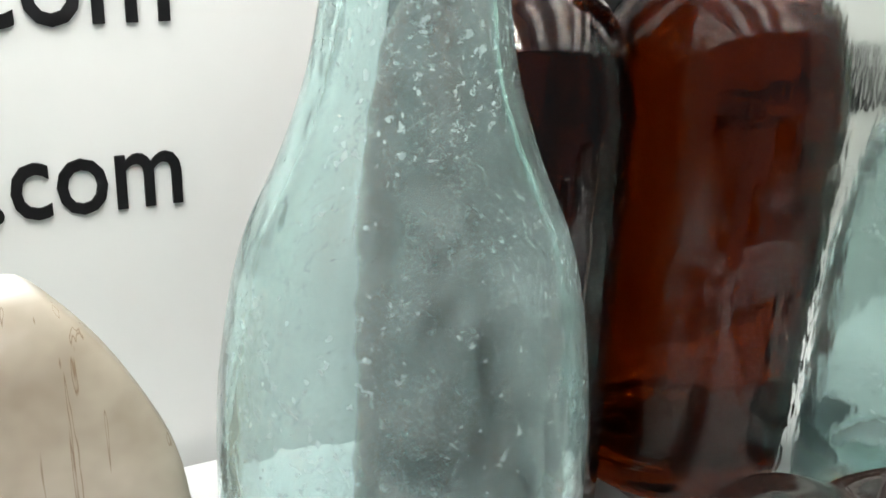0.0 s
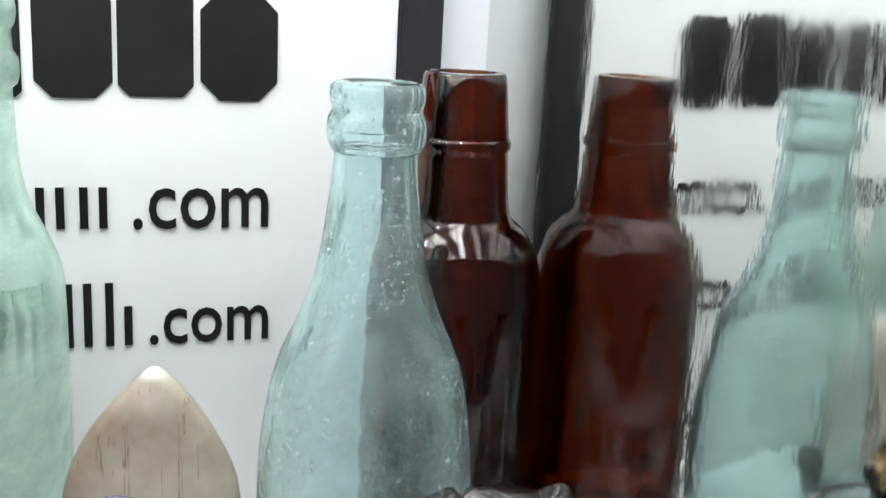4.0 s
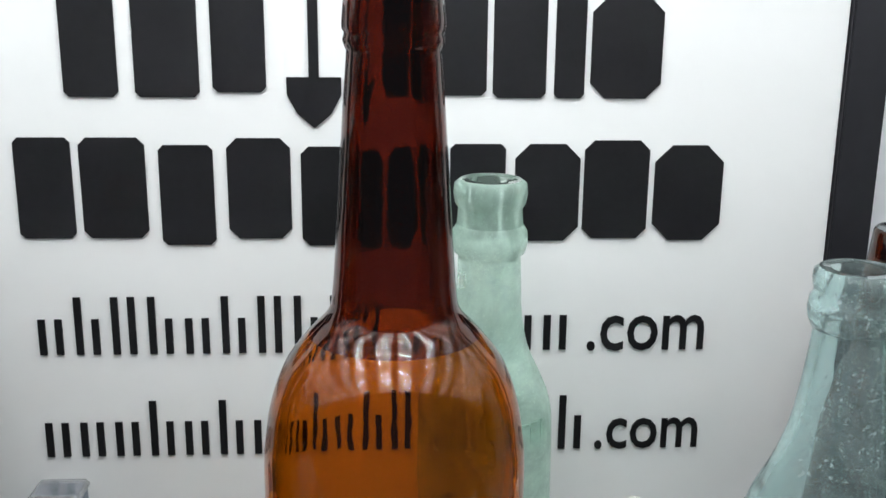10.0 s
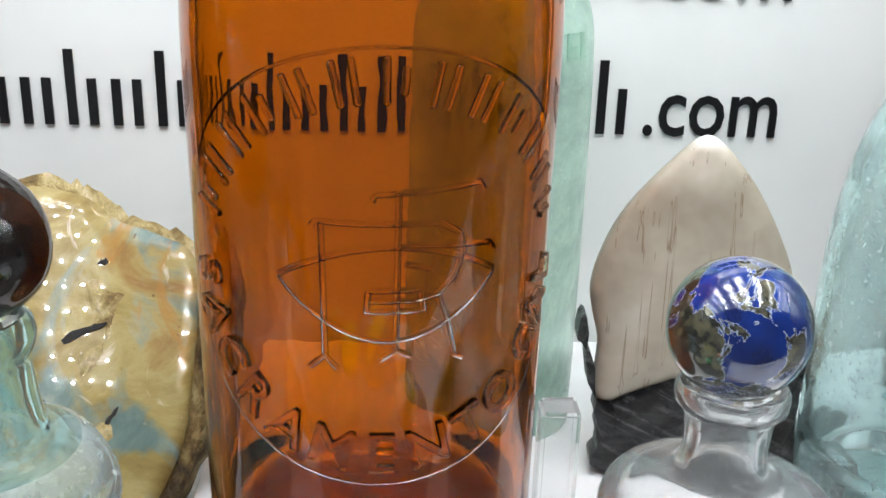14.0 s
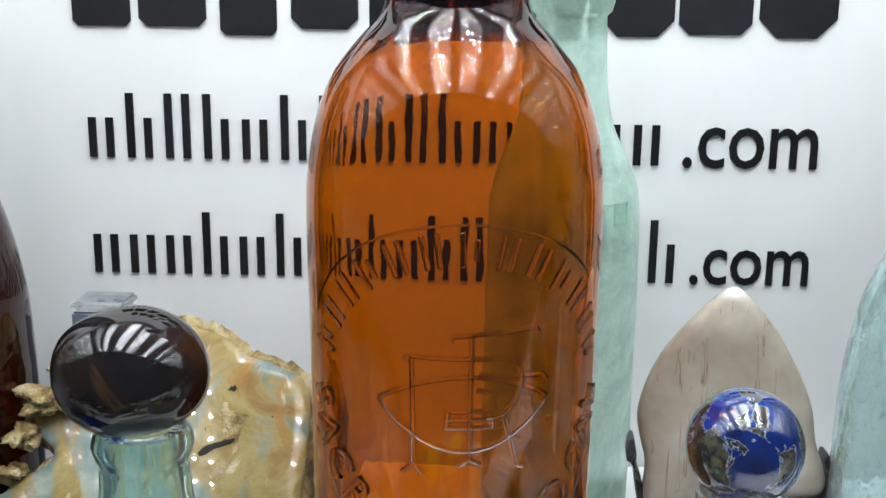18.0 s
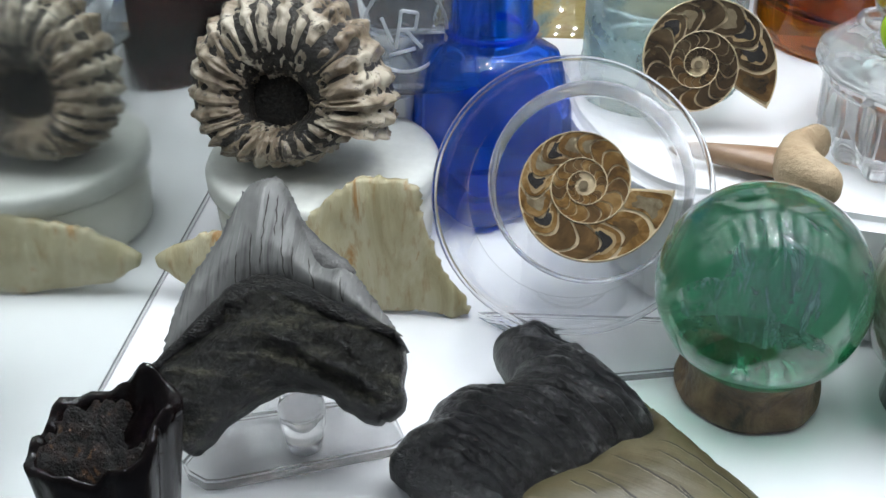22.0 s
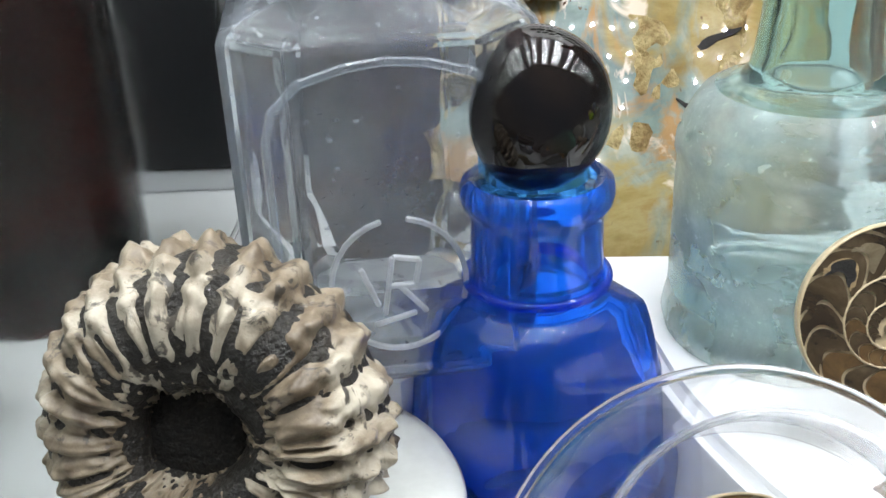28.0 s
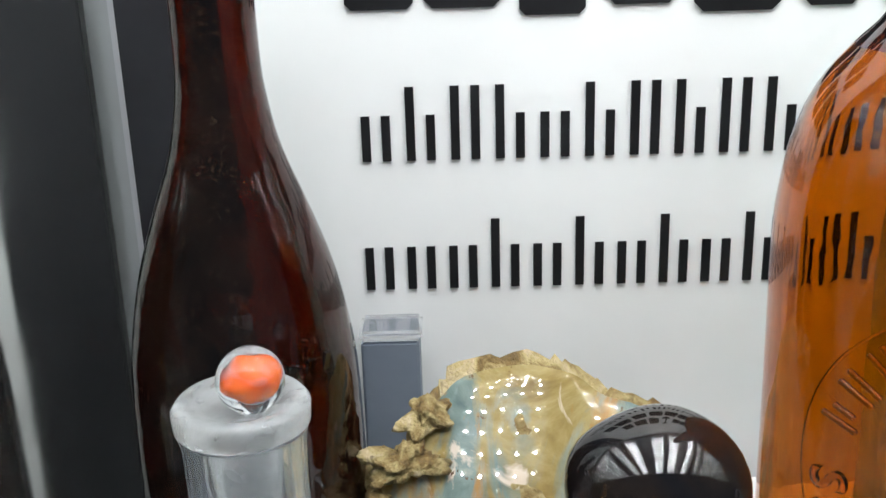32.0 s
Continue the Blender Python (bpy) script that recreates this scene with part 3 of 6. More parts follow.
def raised_line(pts, w=0.0014, h=0.0004):
    """A rounded raised line along points of the bottle's front, as on a moulded monogram."""
    fine = []
    for p, q in zip(pts, pts[1:]):
        k = max(2, int(math.dist(p, q) / 0.0018))
        fine += [(p[0] + (q[0] - p[0]) * i / k, p[1] + (q[1] - p[1]) * i / k) for i in range(k)]
    fine.append(pts[-1])
    verts, faces = [], []
    for i, p in enumerate(fine):
        a, c = Vector(fine[max(i - 1, 0)]), Vector(fine[min(i + 1, len(fine) - 1)])
        d = (c - a).normalized()
        for t, zz in ((1, 0), (0.7, 0.75), (0, 1), (-0.7, 0.75), (-1, 0)):
            verts.append((p[0] - d.y * t * w / 2, p[1] + d.x * t * w / 2, zz * h - 0.00025))
    for i in range(len(fine) - 1):
        for j in range(4):
            faces.append((i * 5 + j, i * 5 + j + 5, i * 5 + j + 6, i * 5 + j + 1))
    put("raised_mark", wrap(mesh_from("raised_mark", verts, faces), 0.0401, 0.084), M_AMBER_MARK, BODY[ras.name])


def bow(x0, x1, z0, high, count=18):
    return [(x0 + (x1 - x0) * i / count, z0 + high * math.sin(math.pi * i / count) ** 0.85) for i in range(count + 1)]


raised_line([(-0.0020 + 0.0508 * math.cos(i * math.pi / 48), 0.0455 * math.sin(i * math.pi / 48)) for i in range(97)], 0.0007, 0.0002)
raised_line(bow(-0.0240, 0.0215, 0.0, 0.0072))
raised_line(bow(-0.0240, 0.0215, 0.0, -0.0125))
for pts in ([(-0.0050, 0.0165), (-0.0042, 0.0178), (0.0170, 0.0190), (0.0182, 0.0172)], [(0.0002, 0.0180), (0.0, -0.0145)], [(-0.0034, -0.0168), (0.0, -0.0145), (0.0030, -0.0162)],
            [(-0.0168, 0.0110), (-0.0160, 0.0122), (0.0085, 0.0118)], [(-0.0148, 0.0120), (-0.0142, -0.0160)], [(-0.0175, -0.0190), (-0.0142, -0.0160), (-0.0118, -0.0188)],
            [(0.0085, 0.0118), (0.0128, 0.0092), (0.0140, 0.0052), (0.0118, 0.0, ), (0.0085, -0.0032), (0.0040, -0.0040)], [(0.0085, -0.0032), (0.0108, -0.0100), (0.0125, -0.0172), (0.0145, -0.0182)],
            [(0.0020, 0.0078), (0.0200, 0.0060), (0.0215, 0.0042)], [(-0.0055, -0.0018), (0.0050, -0.0018), (0.0055, -0.0062), (-0.0060, -0.0062), (-0.0055, -0.0018)],
            [(-0.0055, -0.0040), (0.0050, -0.0040)], [(0.0015, 0.0038), (0.0072, 0.0024)]):
    raised_line(pts)

# pale green bottle
prof = spline([(0.0225, 0.0), (0.0252, 0.003), (0.0256, 0.05), (0.0252, 0.105), (0.0238, 0.122), (0.0195, 0.133), (0.0150, 0.143), (0.0125, 0.156), (0.0118, 0.170), (0.0115, 0.178)], 4)
prof += [(0.0130, 0.1792), (0.0139, 0.1825), (0.0137, 0.187), (0.0121, 0.1895), (0.0117, 0.1955), (0.0129, 0.1975), (0.0135, 0.2010), (0.0131, 0.2045), (0.0112, 0.2060)]
gb = bottle("soda_bottle", 0.0560, -0.049, STEP, prof, M_GREEN, "pale green frosted glass bottle with a crown lip", 0.003, 0.008)
me = letters("TEL", 0.011, 0.0005)
put("raised_text", wrap(me, 0.0245, 0.112, -0.9), M_GREEN, BODY[gb.name], label="raised letters")

# aqua soda bottle with a sloping neck
prof = spline([(0.0305, 0.0), (0.0332, 0.003), (0.0338, 0.03), (0.0336, 0.066), (0.0316, 0.086), (0.0280, 0.102), (0.0215, 0.117), (0.0172, 0.130), (0.0147, 0.144), (0.0128, 0.160), (0.0122, 0.1675)], 4)
prof += [(0.0132, 0.1672), (0.0144, 0.1700), (0.0148, 0.1735), (0.0144, 0.1768), (0.0134, 0.1785), (0.0132, 0.1795), (0.0138, 0.1812), (0.0141, 0.1835), (0.0138, 0.1860), (0.0122, 0.1872)]
aq = bottle("mineral_water_bottle", 0.1695, -0.103, STEP, prof, M_AQUA, "aqua glass soda bottle with a sloping shoulder, stained and scratched inside", 0.0034, 0.009, 64)
me = letters("BR", 0.0125, 0.0005)
put("raised_text", wrap(me, 0.0337, 0.030, -1.75), M_AQUA, BODY[aq.name], label="raised letters")
for i, a in enumerate(range(150, 40, -14)):
    me = box_mesh("raised_mark", -0.0022, 0.0022, -0.0045, 0.0045, -0.0006, 0.0006, 0.0003, 1)
    me.transform(Matrix.Translation((0.026 * math.cos(radians(a)), 0.026 * math.sin(radians(a)), 0)) @ Matrix.Rotation(radians(a - 90), 4, "Z"))
    put("raised_mark", wrap(me, 0.0337, 0.030, -1.65), M_AQUA, BODY[aq.name])

# dark amber bottle by the mirror
prof = spline([(0.0295, 0.0), (0.0320, 0.003), (0.0325, 0.02), (0.0325, 0.100), (0.0318, 0.112), (0.0290, 0.124), (0.0240, 0.132), (0.0192, 0.1365), (0.0180, 0.142), (0.0172, 0.150), (0.0166, 0.160)], 4)
prof += [(0.0174, 0.1612), (0.0175, 0.1635), (0.0166, 0.165), (0.0156, 0.176), (0.0146, 0.1860), (0.0138, 0.1872)]
bb = bottle("bitters_bottle", 0.2143, -0.052, STEP, prof, M_AMBER_DARK, "dark amber glass bottle with a tapered lip beside the mirror", 0.0034, 0.009, 64)
for i, zz in enumerate((0.098, 0.085, 0.060, 0.047, 0.034, 0.020)):
    for xx in (-0.011, -0.0075, 0.005, 0.0085):
        me = box_mesh("raised_mark", -0.0008, 0.0008, -0.0036, 0.0036, -0.0006, 0.0005, 0.0003, 1)
        me.transform(Matrix.Translation((xx, 0, 0)))
        put("raised_mark", wrap(me, 0.0325, zz, -1.75), M_AMBER_DARK, BODY[bb.name])

# brown beer bottle on the left
prof = spline([(0.0290, 0.0000), (0.0318, 0.0030), (0.0325, 0.0690), (0.0318, 0.1140), (0.0300, 0.1320), (0.0262, 0.1500), (0.0205, 0.1670), (0.0150, 0.1820), (0.0122, 0.1950), (0.0110, 0.2090), (0.0110, 0.2440)], 4)
prof += [(0.0120, 0.2450), (0.0135, 0.2470), (0.0135, 0.2570), (0.0125, 0.2610), (0.0115, 0.2620)]
br = bottle("beer_bottle", -0.1550, -0.073, 0.0005, prof, M_BROWN, "tall dark brown glass beer bottle with a worn, scuffed surface", 0.0034, 0.009, 64)
for zz, txt in ((0.127, 5), (0.087, 6)):
    for i in range(txt):
        me = box_mesh("raised_mark", -0.0015, 0.0015, -0.004, 0.004, -0.0006, 0.0006, 0.0003, 1)
        me.transform(Matrix.Translation((0.006 + i * 0.0058, -0.0022 * i if zz < 0.1 else 0, 0)) @ Matrix.Rotation(-0.3, 4, "Z"))
        put("raised_mark", wrap(me, 0.0318 if zz < 0.1 else 0.0303, zz), M_BROWN, BODY[br.name])

# ---- small bottles with stoppers ----
def rounded_square(a, r, z, k=4.0, turn=0.0):
    c, s = math.cos(a - turn), math.sin(a - turn)
    q = r / (abs(c) ** k + abs(s) ** k) ** (1 / k)
    x, y = q * c, q * s
    return x * math.cos(turn) - y * math.sin(turn), x * math.sin(turn) + y * math.cos(turn), z


# clear rectangular medicine bottle with a ground stopper and a marble on top
def clear_shape(a, r, z):
    c, s = abs(math.cos(a)), abs(math.sin(a))
    q = min(r / max(c, 1e-6), r / max(s, 1e-6), r * 1.62 / (c + s))
    w = max(0.0, min(1.0, (z - 0.0675) / 0.0080)) ** 1.6
    q = q * (1 - w) + r * w
    a += radians(11)
    return q * math.cos(a), q * math.sin(a), z


prof = [(0.0265, 0.0), (0.0285, 0.002), (0.0288, 0.02), (0.0288, 0.0650), (0.0288, 0.0668), (0.0283, 0.0679), (0.0262, 0.0692), (0.0232, 0.0706), (0.0200, 0.0718), (0.0168, 0.0730), (0.0142, 0.0742), (0.0129, 0.0753), (0.0123, 0.0766), (0.0121, 0.080), (0.0121, 0.095), (0.0124, 0.1045), (0.0128, 0.1060), (0.0129, 0.1075)]
clb = bottle("medicine_bottle", -0.1378, -0.158, STEP, prof, M_CLEAR, "clear rectangular medicine bottle, cloudy inside, with an embossed monogram", 0.0028, 0.006, 128, shape=clear_shape)
flat = BODY[clb.name].data
flat.polygons.foreach_set("use_smooth", [p.center.z > 0.0682 for p in flat.polygons])
rim = [(-0.0215, 0.004), (-0.0215, 0.052), (-0.0200, 0.0575), (-0.0150, 0.0622), (-0.0070, 0.0645), (0.0, 0.0652)]
rim += [(-x, z) for x, z in rim[-2::-1]] + [(-0.0215, 0.004)]
for p, q in zip(rim, rim[1:]):
    d = Vector((q[0] - p[0], q[1] - p[1]))
    me = box_mesh("panel_edge", -0.0004, d.length + 0.0004, -0.0008, 0.0008, -0.0004, 0.0007, 0.0003, 1)
    me.transform(pose(0, 0, 0, 0, 0, 11) @ Matrix.Translation((p[0], -0.0289, p[1])) @ pose(0, 0, 0, 90, 0, 0) @ Matrix.Rotation(math.atan2(d.y, d.x), 4, "Z"))
    put("panel_edge", me, M_CLEAR, BODY[clb.name])
stop = [(0, 0.086), (0.0060, 0.086), (0.0070, 0.097), (0.0082, 0.1072), (0.0130, 0.1078), (0.0135, 0.1082), (0.0137, 0.1118), (0.0126, 0.1132), (0.0095, 0.1127), (0.0060, 0.1108), (0, 0.1100)]
put("stopper", lathe("stopper", stop, 40), M_FROST, clb, label="ground glass stopper")
def face_mark(me, zc):
    me.transform(pose(0, 0, 0, 90, 0, 0))
    me.transform(Matrix.Translation((0.0, -0.0291, zc)))
    me.transform(pose(0, 0, 0, 0, 0, 11))
    put("raised_mark", me, M_EMBOSS, BODY[clb.name])
for a in range(110, 440, 12):
    if 200 < a < 230 or 330 < a < 350:
        continue
    me = box_mesh("raised_mark", -0.0017, 0.0017, -0.0005, 0.0005, -0.0003, 0.0006, 0.0002, 1)
    me.transform(Matrix.Translation((0.0125 * math.cos(radians(a)), 0.0135 * math.sin(radians(a)), 0)) @ Matrix.Rotation(radians(a + 90), 4, "Z"))
    face_mark(me, 0.0225)
for p, q in (((-0.003, -0.006), (-0.001, 0.006)), ((-0.001, 0.006), (0.004, 0.005)), ((0.004, 0.005), (0.003, 0.0)), ((0.003, 0.0), (-0.002, 0.0)), ((0.0, 0.0), (0.005, -0.006)), ((-0.007, 0.004), (-0.004, -0.004)), ((0.003, -0.006), (-0.005, -0.008))):
    d = Vector((q[0] - p[0], q[1] - p[1]))
    me = box_mesh("raised_mark", 0, d.length, -0.0005, 0.0005, -0.0003, 0.0006, 0.0002, 1)
    me.transform(Matrix.Translation((p[0], p[1], 0)) @ Matrix.Rotation(math.atan2(d.y, d.x), 4, "Z"))
    face_mark(me, 0.0225)


def marble(name, x, y, z, r, material, label, group="", squash=(1, 1, 1), lump=0.0, seed=0, turn=(0, 0, 0)):
    ob = put(name, ball(name, r, 40, squash, lump, seed), material)
    ob.matrix_basis = pose(x, y, z, *turn)
    return tagged(ob, label, "marble" if name.endswith("marble") else "stone", group)


def swirl(name, stops, scale=60, rough=0.04, distort=2.5, stretch=(1, 1, 0.35), **kw):
    return banded(name, stops, scale, 2, distort, rough, stretch, 0.0, coat=1.0, coat_rough=0.02, **kw)


def clear_marble(x, y, z, r, core, core_size, label, group="", turn=(0, 0, 0)):
    """A clear glass marble with a coloured vane in its heart."""
    t = thing("glass_marble", x, y, z, label, "marble", group)
    t.matrix_basis = pose(x, y, z, *turn)
    put("shell", ball("shell", r, 40), M_MARBLE, t)
    put("core", ball("core", r * 0.99, 32, core_size, 0.25, 4), core, t, pose(0, 0, 0, 20, 0, 15), "coloured heart of the marble")
    return t


M_MARBLE = glass("clear_marble_glass", (0.96, 0.97, 0.98), 0.005, wavy=0.0)
M_ORANGE = swirl("orange_swirl_marble_glass", [(0.36, (0.30, 0.33, 0.40)), (0.44, (0.9, 0.12, 0.015)), (0.62, (0.92, 0.20, 0.03)), (0.72, (0.60, 0.62, 0.66))], 55, distort=0.6, stretch=(1, 1, 1))
clear_marble(-0.1355, -0.158, STEP + 0.1171, 0.0068, M_ORANGE, (0.62, 0.56, 0.42), "clear glass marble with an orange and grey heart on a stopper")

# aqua ink jar with an obsidian egg on its mouth
prof = [(0.0250, 0.0), (0.0258, 0.003), (0.0253, 0.006), (0.0248, 0.008), (0.0248, 0.030), (0.0246, 0.037), (0.0252, 0.039), (0.0250, 0.0415), (0.0238, 0.043)] + spline([(0.0240, 0.0445), (0.0205, 0.0505), (0.0140, 0.0535), (0.0122, 0.0565), (0.0112, 0.064), (0.0108, 0.071)], 3) + [(0.0118, 0.0725), (0.0124, 0.0755), (0.0118, 0.078), (0.0105, 0.0790)]
bottle("ink_bottle", -0.0541, -0.162, STEP, prof, M_AQUAJAR, "small aqua glass ink bottle with a wide body and short neck", 0.0030, 0.006, upper=M_AQUALIP)
marble("polished_stone", -0.0560, -0.162, STEP + 0.0935, 0.0160, M_BLACKSTONE, "polished black obsidian stone sitting on an ink bottle", "", (1.18, 1.05, 0.99), 0.04, 3, (0, 4, 20))

# cobalt blue bottle with an obsidian egg
def blue_shape(a, r, z):
    return rounded_square(a, r, z, 5.0, radians(38)) if 0.002 < z < 0.0545 else (r * math.cos(a), r * math.sin(a), z)


prof = [(0.0165, 0.0), (0.0188, 0.0025), (0.0205, 0.012), (0.0212, 0.024), (0.0200, 0.040), (0.0178, 0.051), (0.0170, 0.054), (0.0145, 0.0560), (0.0135, 0.0575), (0.0130, 0.0600), (0.0126, 0.0615), (0.0124, 0.0725), (0.0128, 0.074),
        (0.0140, 0.0755), (0.0144, 0.0775), (0.0140, 0.0795), (0.0125, 0.0805)]
blue = bottle("blue_bottle", -0.1068, -0.180, 0.0005, prof, M_COBALT, "cobalt blue glass bottle with square shoulders", 0.0028, 0.006, 64, shape=blue_shape)
ring("collar", 0.0135, 0.0600, 0.0010, M_COBALT, blue)
marble("polished_stone", -0.1063, -0.180, 0.0930, 0.0135, M_BLACKSTONE, "egg-shaped polished black stone standing in the mouth of a blue bottle", "", (0.94, 0.90, 1.12), 0.05, 9, (0, 3, 0))

# clear round bottle with an earth marble
prof = [(0.0235, 0.0), (0.0248, 0.003), (0.0250, 0.010), (0.0248, 0.033)] + spline([(0.0246, 0.036), (0.0225, 0.040), (0.0150, 0.0435), (0.0100, 0.046), (0.0085, 0.050), (0.0088, 0.057), (0.0098, 0.0605)], 3) + [(0.0112, 0.0615), (0.0114, 0.0640), (0.0105, 0.0655)]
bottle("round_bottle", 0.0932, -0.160, STEP, prof, M_CLEAR2, "clear round glass bottle with a frosted body and narrow neck", 0.0026, 0.006)
m, n, l, b = mat("earth_marble_glass")
setv(b, rough=0.04, coat=1.0, coat_rough=0.02)
vec = coords(n, l)
land = noise_tex(n, l, vec, 95, 7, 0.6, 0.6)
sea = ramp(n, l, noise_tex(n, l, vec, 60, 2), [(0.3, (0.001, 0.006, 0.05)), (0.7, (0.004, 0.03, 0.22))])
c = mixc(n, l, ramp(n, l, land, [(0.485, (0, 0, 0)), (0.495, (1, 1, 1))]), sea, ramp(n, l, noise_tex(n, l, vec, 300, 3), [(0.4, (0.015, 0.016, 0.014)), (0.6, (0.07, 0.065, 0.04))]))
c = mixc(n, l, ramp(n, l, land, [(0.479, (0, 0, 0)), (0.483, (0.8,) * 3), (0.487, (0.8,) * 3), (0.491, (0, 0, 0))]), c, (0.42, 0.46, 0.50))
l.new(c, b.inputs["Base Color"])
marble("earth_marble", 0.0927, -0.160, STEP + 0.0775, 0.0141, m, "blue glass marble printed as a globe with silver coastlines", "", turn=(20, 0, 60))

# wide clear jar with a dark glazed frog-like lump, and a small dark dome by the mirror
prof = [(0.0255, 0.0), (0.0272, 0.003), (0.0276, 0.03), (0.0272, 0.047), (0.0262, 0.052), (0.0268, 0.0545), (0.0288, 0.0565), (0.0292, 0.060), (0.0282, 0.063), (0.0262, 0.0645)]
bottle("wide_jar", 0.1850, -0.175, STEP, prof, M_CLEAR2, "wide-mouthed clear glass jar", 0.003, 0.006, category="jar")

# ---- front level: fossils, stones, stands ----
def fossil_root(name, turn, dark, mid, pale, rough=0.5):
    """Rough fossil bone: grooves along one direction and pits; ridge highlights and recess shade are painted into the
    colour.
    """
    m, n, l, b = mat(name)
    setv(b, rough=rough, spec=0.55)
    tc, tm, st = n.new("ShaderNodeTexCoord"), n.new("ShaderNodeMapping"), n.new("ShaderNodeMapping")
    tm.inputs["Rotation"].default_value = (0, 0, turn)
    st.inputs["Scale"].default_value = (0.09, 1, 0.5)
    l.new(tc.outputs["Object"], tm.inputs["Vector"])
    l.new(tm.outputs[0], st.inputs["Vector"])
    groove = noise_tex(n, l, st.outputs[0], 420, 5, 0.6, 0.25)
    pits = noise_tex(n, l, tm.outputs[0], 480, 6, 0.7, 0.3)
    blot = noise_tex(n, l, tm.outputs[0], 70, 5, 0.6, 0.5)
    c = ramp(n, l, groove, [(0.42, dark), (0.53, mid), (0.64, pale)])
    c = mixc(n, l, ramp(n, l, pits, [(0.42, (0.85,) * 3), (0.50, (0, 0, 0))]), c, dark)
    c = mixc(n, l, ramp(n, l, blot, [(0.40, (0.55,) * 3), (0.60, (0, 0, 0))]), c, mid)
    l.new(c, b.inputs["Base Color"])
    h = mixc(n, l, 0.7, groove, pits)
    bump(n, l, b, h, 1.0, 0.0065)
    return m


M_ROOT = fossil_root("black_fossil_root", 0.436, (0.003, 0.003, 0.004), (0.010, 0.010, 0.011), (0.13, 0.13, 0.13), 0.28)
M_ROOT_GREEN = fossil_root("dark_olive_fossil_root", 0.0, (0.004, 0.004, 0.003), (0.017, 0.0165, 0.011), (0.090, 0.086, 0.056), 0.36)
m, n, l, b = mat("grey_fossil_enamel")
setv(b, rough=0.45, spec=0.3)
c = ramp(n, l, noise_tex(n, l, coords(n, l, 1.0, (2.2, 0.5, 1)), 45, 6, 0.6, 0.3), [(0.30, (0.065, 0.065, 0.062)), (0.48, (0.115, 0.115, 0.110)), (0.70, (0.175, 0.175, 0.168))])
grain = noise_tex(n, l, coords(n, l, 1.0, (1, 0.05, 0.3)), 620, 4, 0.6, 0.1)
c = mixc(n, l, ramp(n, l, grain, [(0.36, (0.65,) * 3), (0.46, (0, 0, 0))]), c, (0.040, 0.039, 0.036))
c = mixc(n, l, ramp(n, l, grain, [(0.58, (0, 0, 0)), (0.68, (0.5,) * 3)]), c, (0.26, 0.26, 0.25))
l.new(c, b.inputs["Base Color"])
bump(n, l, b, grain, 0.3, 0.0006)
M_CROWN_GREY = m
m, n, l, b = mat("olive_tan_fossil_enamel")
setv(b, rough=0.36, spec=0.28)
tc, turn_map = n.new("ShaderNodeTexCoord"), n.new("ShaderNodeMapping")
turn_map.inputs["Rotation"].default_value = (0, 0, 0.436)
l.new(tc.outputs["Object"], turn_map.inputs["Vector"])
along = n.new("ShaderNodeMapping")
along.inputs["Scale"].default_value = (0.035, 1, 0.2)
l.new(turn_map.outputs[0], along.inputs["Vector"])
c = ramp(n, l, noise_tex(n, l, turn_map.outputs[0], 55, 6, 0.6, 0.4), [(0.3, (0.050, 0.041, 0.020)), (0.5, (0.074, 0.062, 0.032)), (0.72, (0.105, 0.090, 0.050))])
grain = noise_tex(n, l, along.outputs[0], 520, 4, 0.55, 0.1)
pale = ramp(n, l, noise_tex(n, l, along.outputs[0], 420, 2, 0.5, 0.05), [(0.66, (0, 0, 0)), (0.72, (0.15,) * 3)])
c = mixc(n, l, pale, c, (0.24, 0.21, 0.15))
l.new(c, b.inputs["Base Color"])
bump(n, l, b, grain, 0.25, 0.0006)
M_CROWN_TAN = m


def scaled(pts, k=0.001):
    return [(x * k, y * k) for x, y in pts]


M_CRACK = plain("dark_enamel_crack", (0.014, 0.011, 0.007), 0.8, 0.3, 300, 0.2)
M_CRACK_LIP = plain("pale_crack_lip", (0.19, 0.165, 0.11), 0.5, 0.2, 300, 0.2)


def drape(me, path, width, material, parent, m, shift=0.0, label=""):
    """A thin uneven strip along a path in millimetres, laid on the upper face of a mesh."""
    tree = BVHTree.FromPolygons([v.co for v in me.vertices], [tuple(p.vertices) for p in me.polygons])
    pts = [Vector(p) * 0.001 for p in spline(path, 10)]
    verts, faces = [], []
    for i, p in enumerate(pts):
        d = (pts[min(i + 1, len(pts) - 1)] - pts[max(i - 1, 0)]).normalized()
        side = Vector((-d.y, d.x))
        u = i / (len(pts) - 1)
        w = width * 0.5 * min(1.0, 6 * u + 0.15, 6 * (1 - u) + 0.15) * (1 + 0.9 * noise.noise((p.x * 900, p.y * 900, 1.0)))
        q = p + side * (shift + 0.0004 * noise.noise((p.x * 500, p.y * 500, 3.0)))
        for e in (-w, w):
            hit = tree.ray_cast(Vector((*(q + side * e), 0.1)), Vector((0, 0, -1)))[0]
            verts.append((hit.x, hit.y, hit.z + 0.00008) if hit else (q.x, q.y, 0.0))
    for i in range(len(pts) - 1):
        faces.append((2 * i, 2 * i + 2, 2 * i + 3, 2 * i + 1)[::-1])
    put("crack", mesh_from("crack", verts, faces), material, parent, m, label)


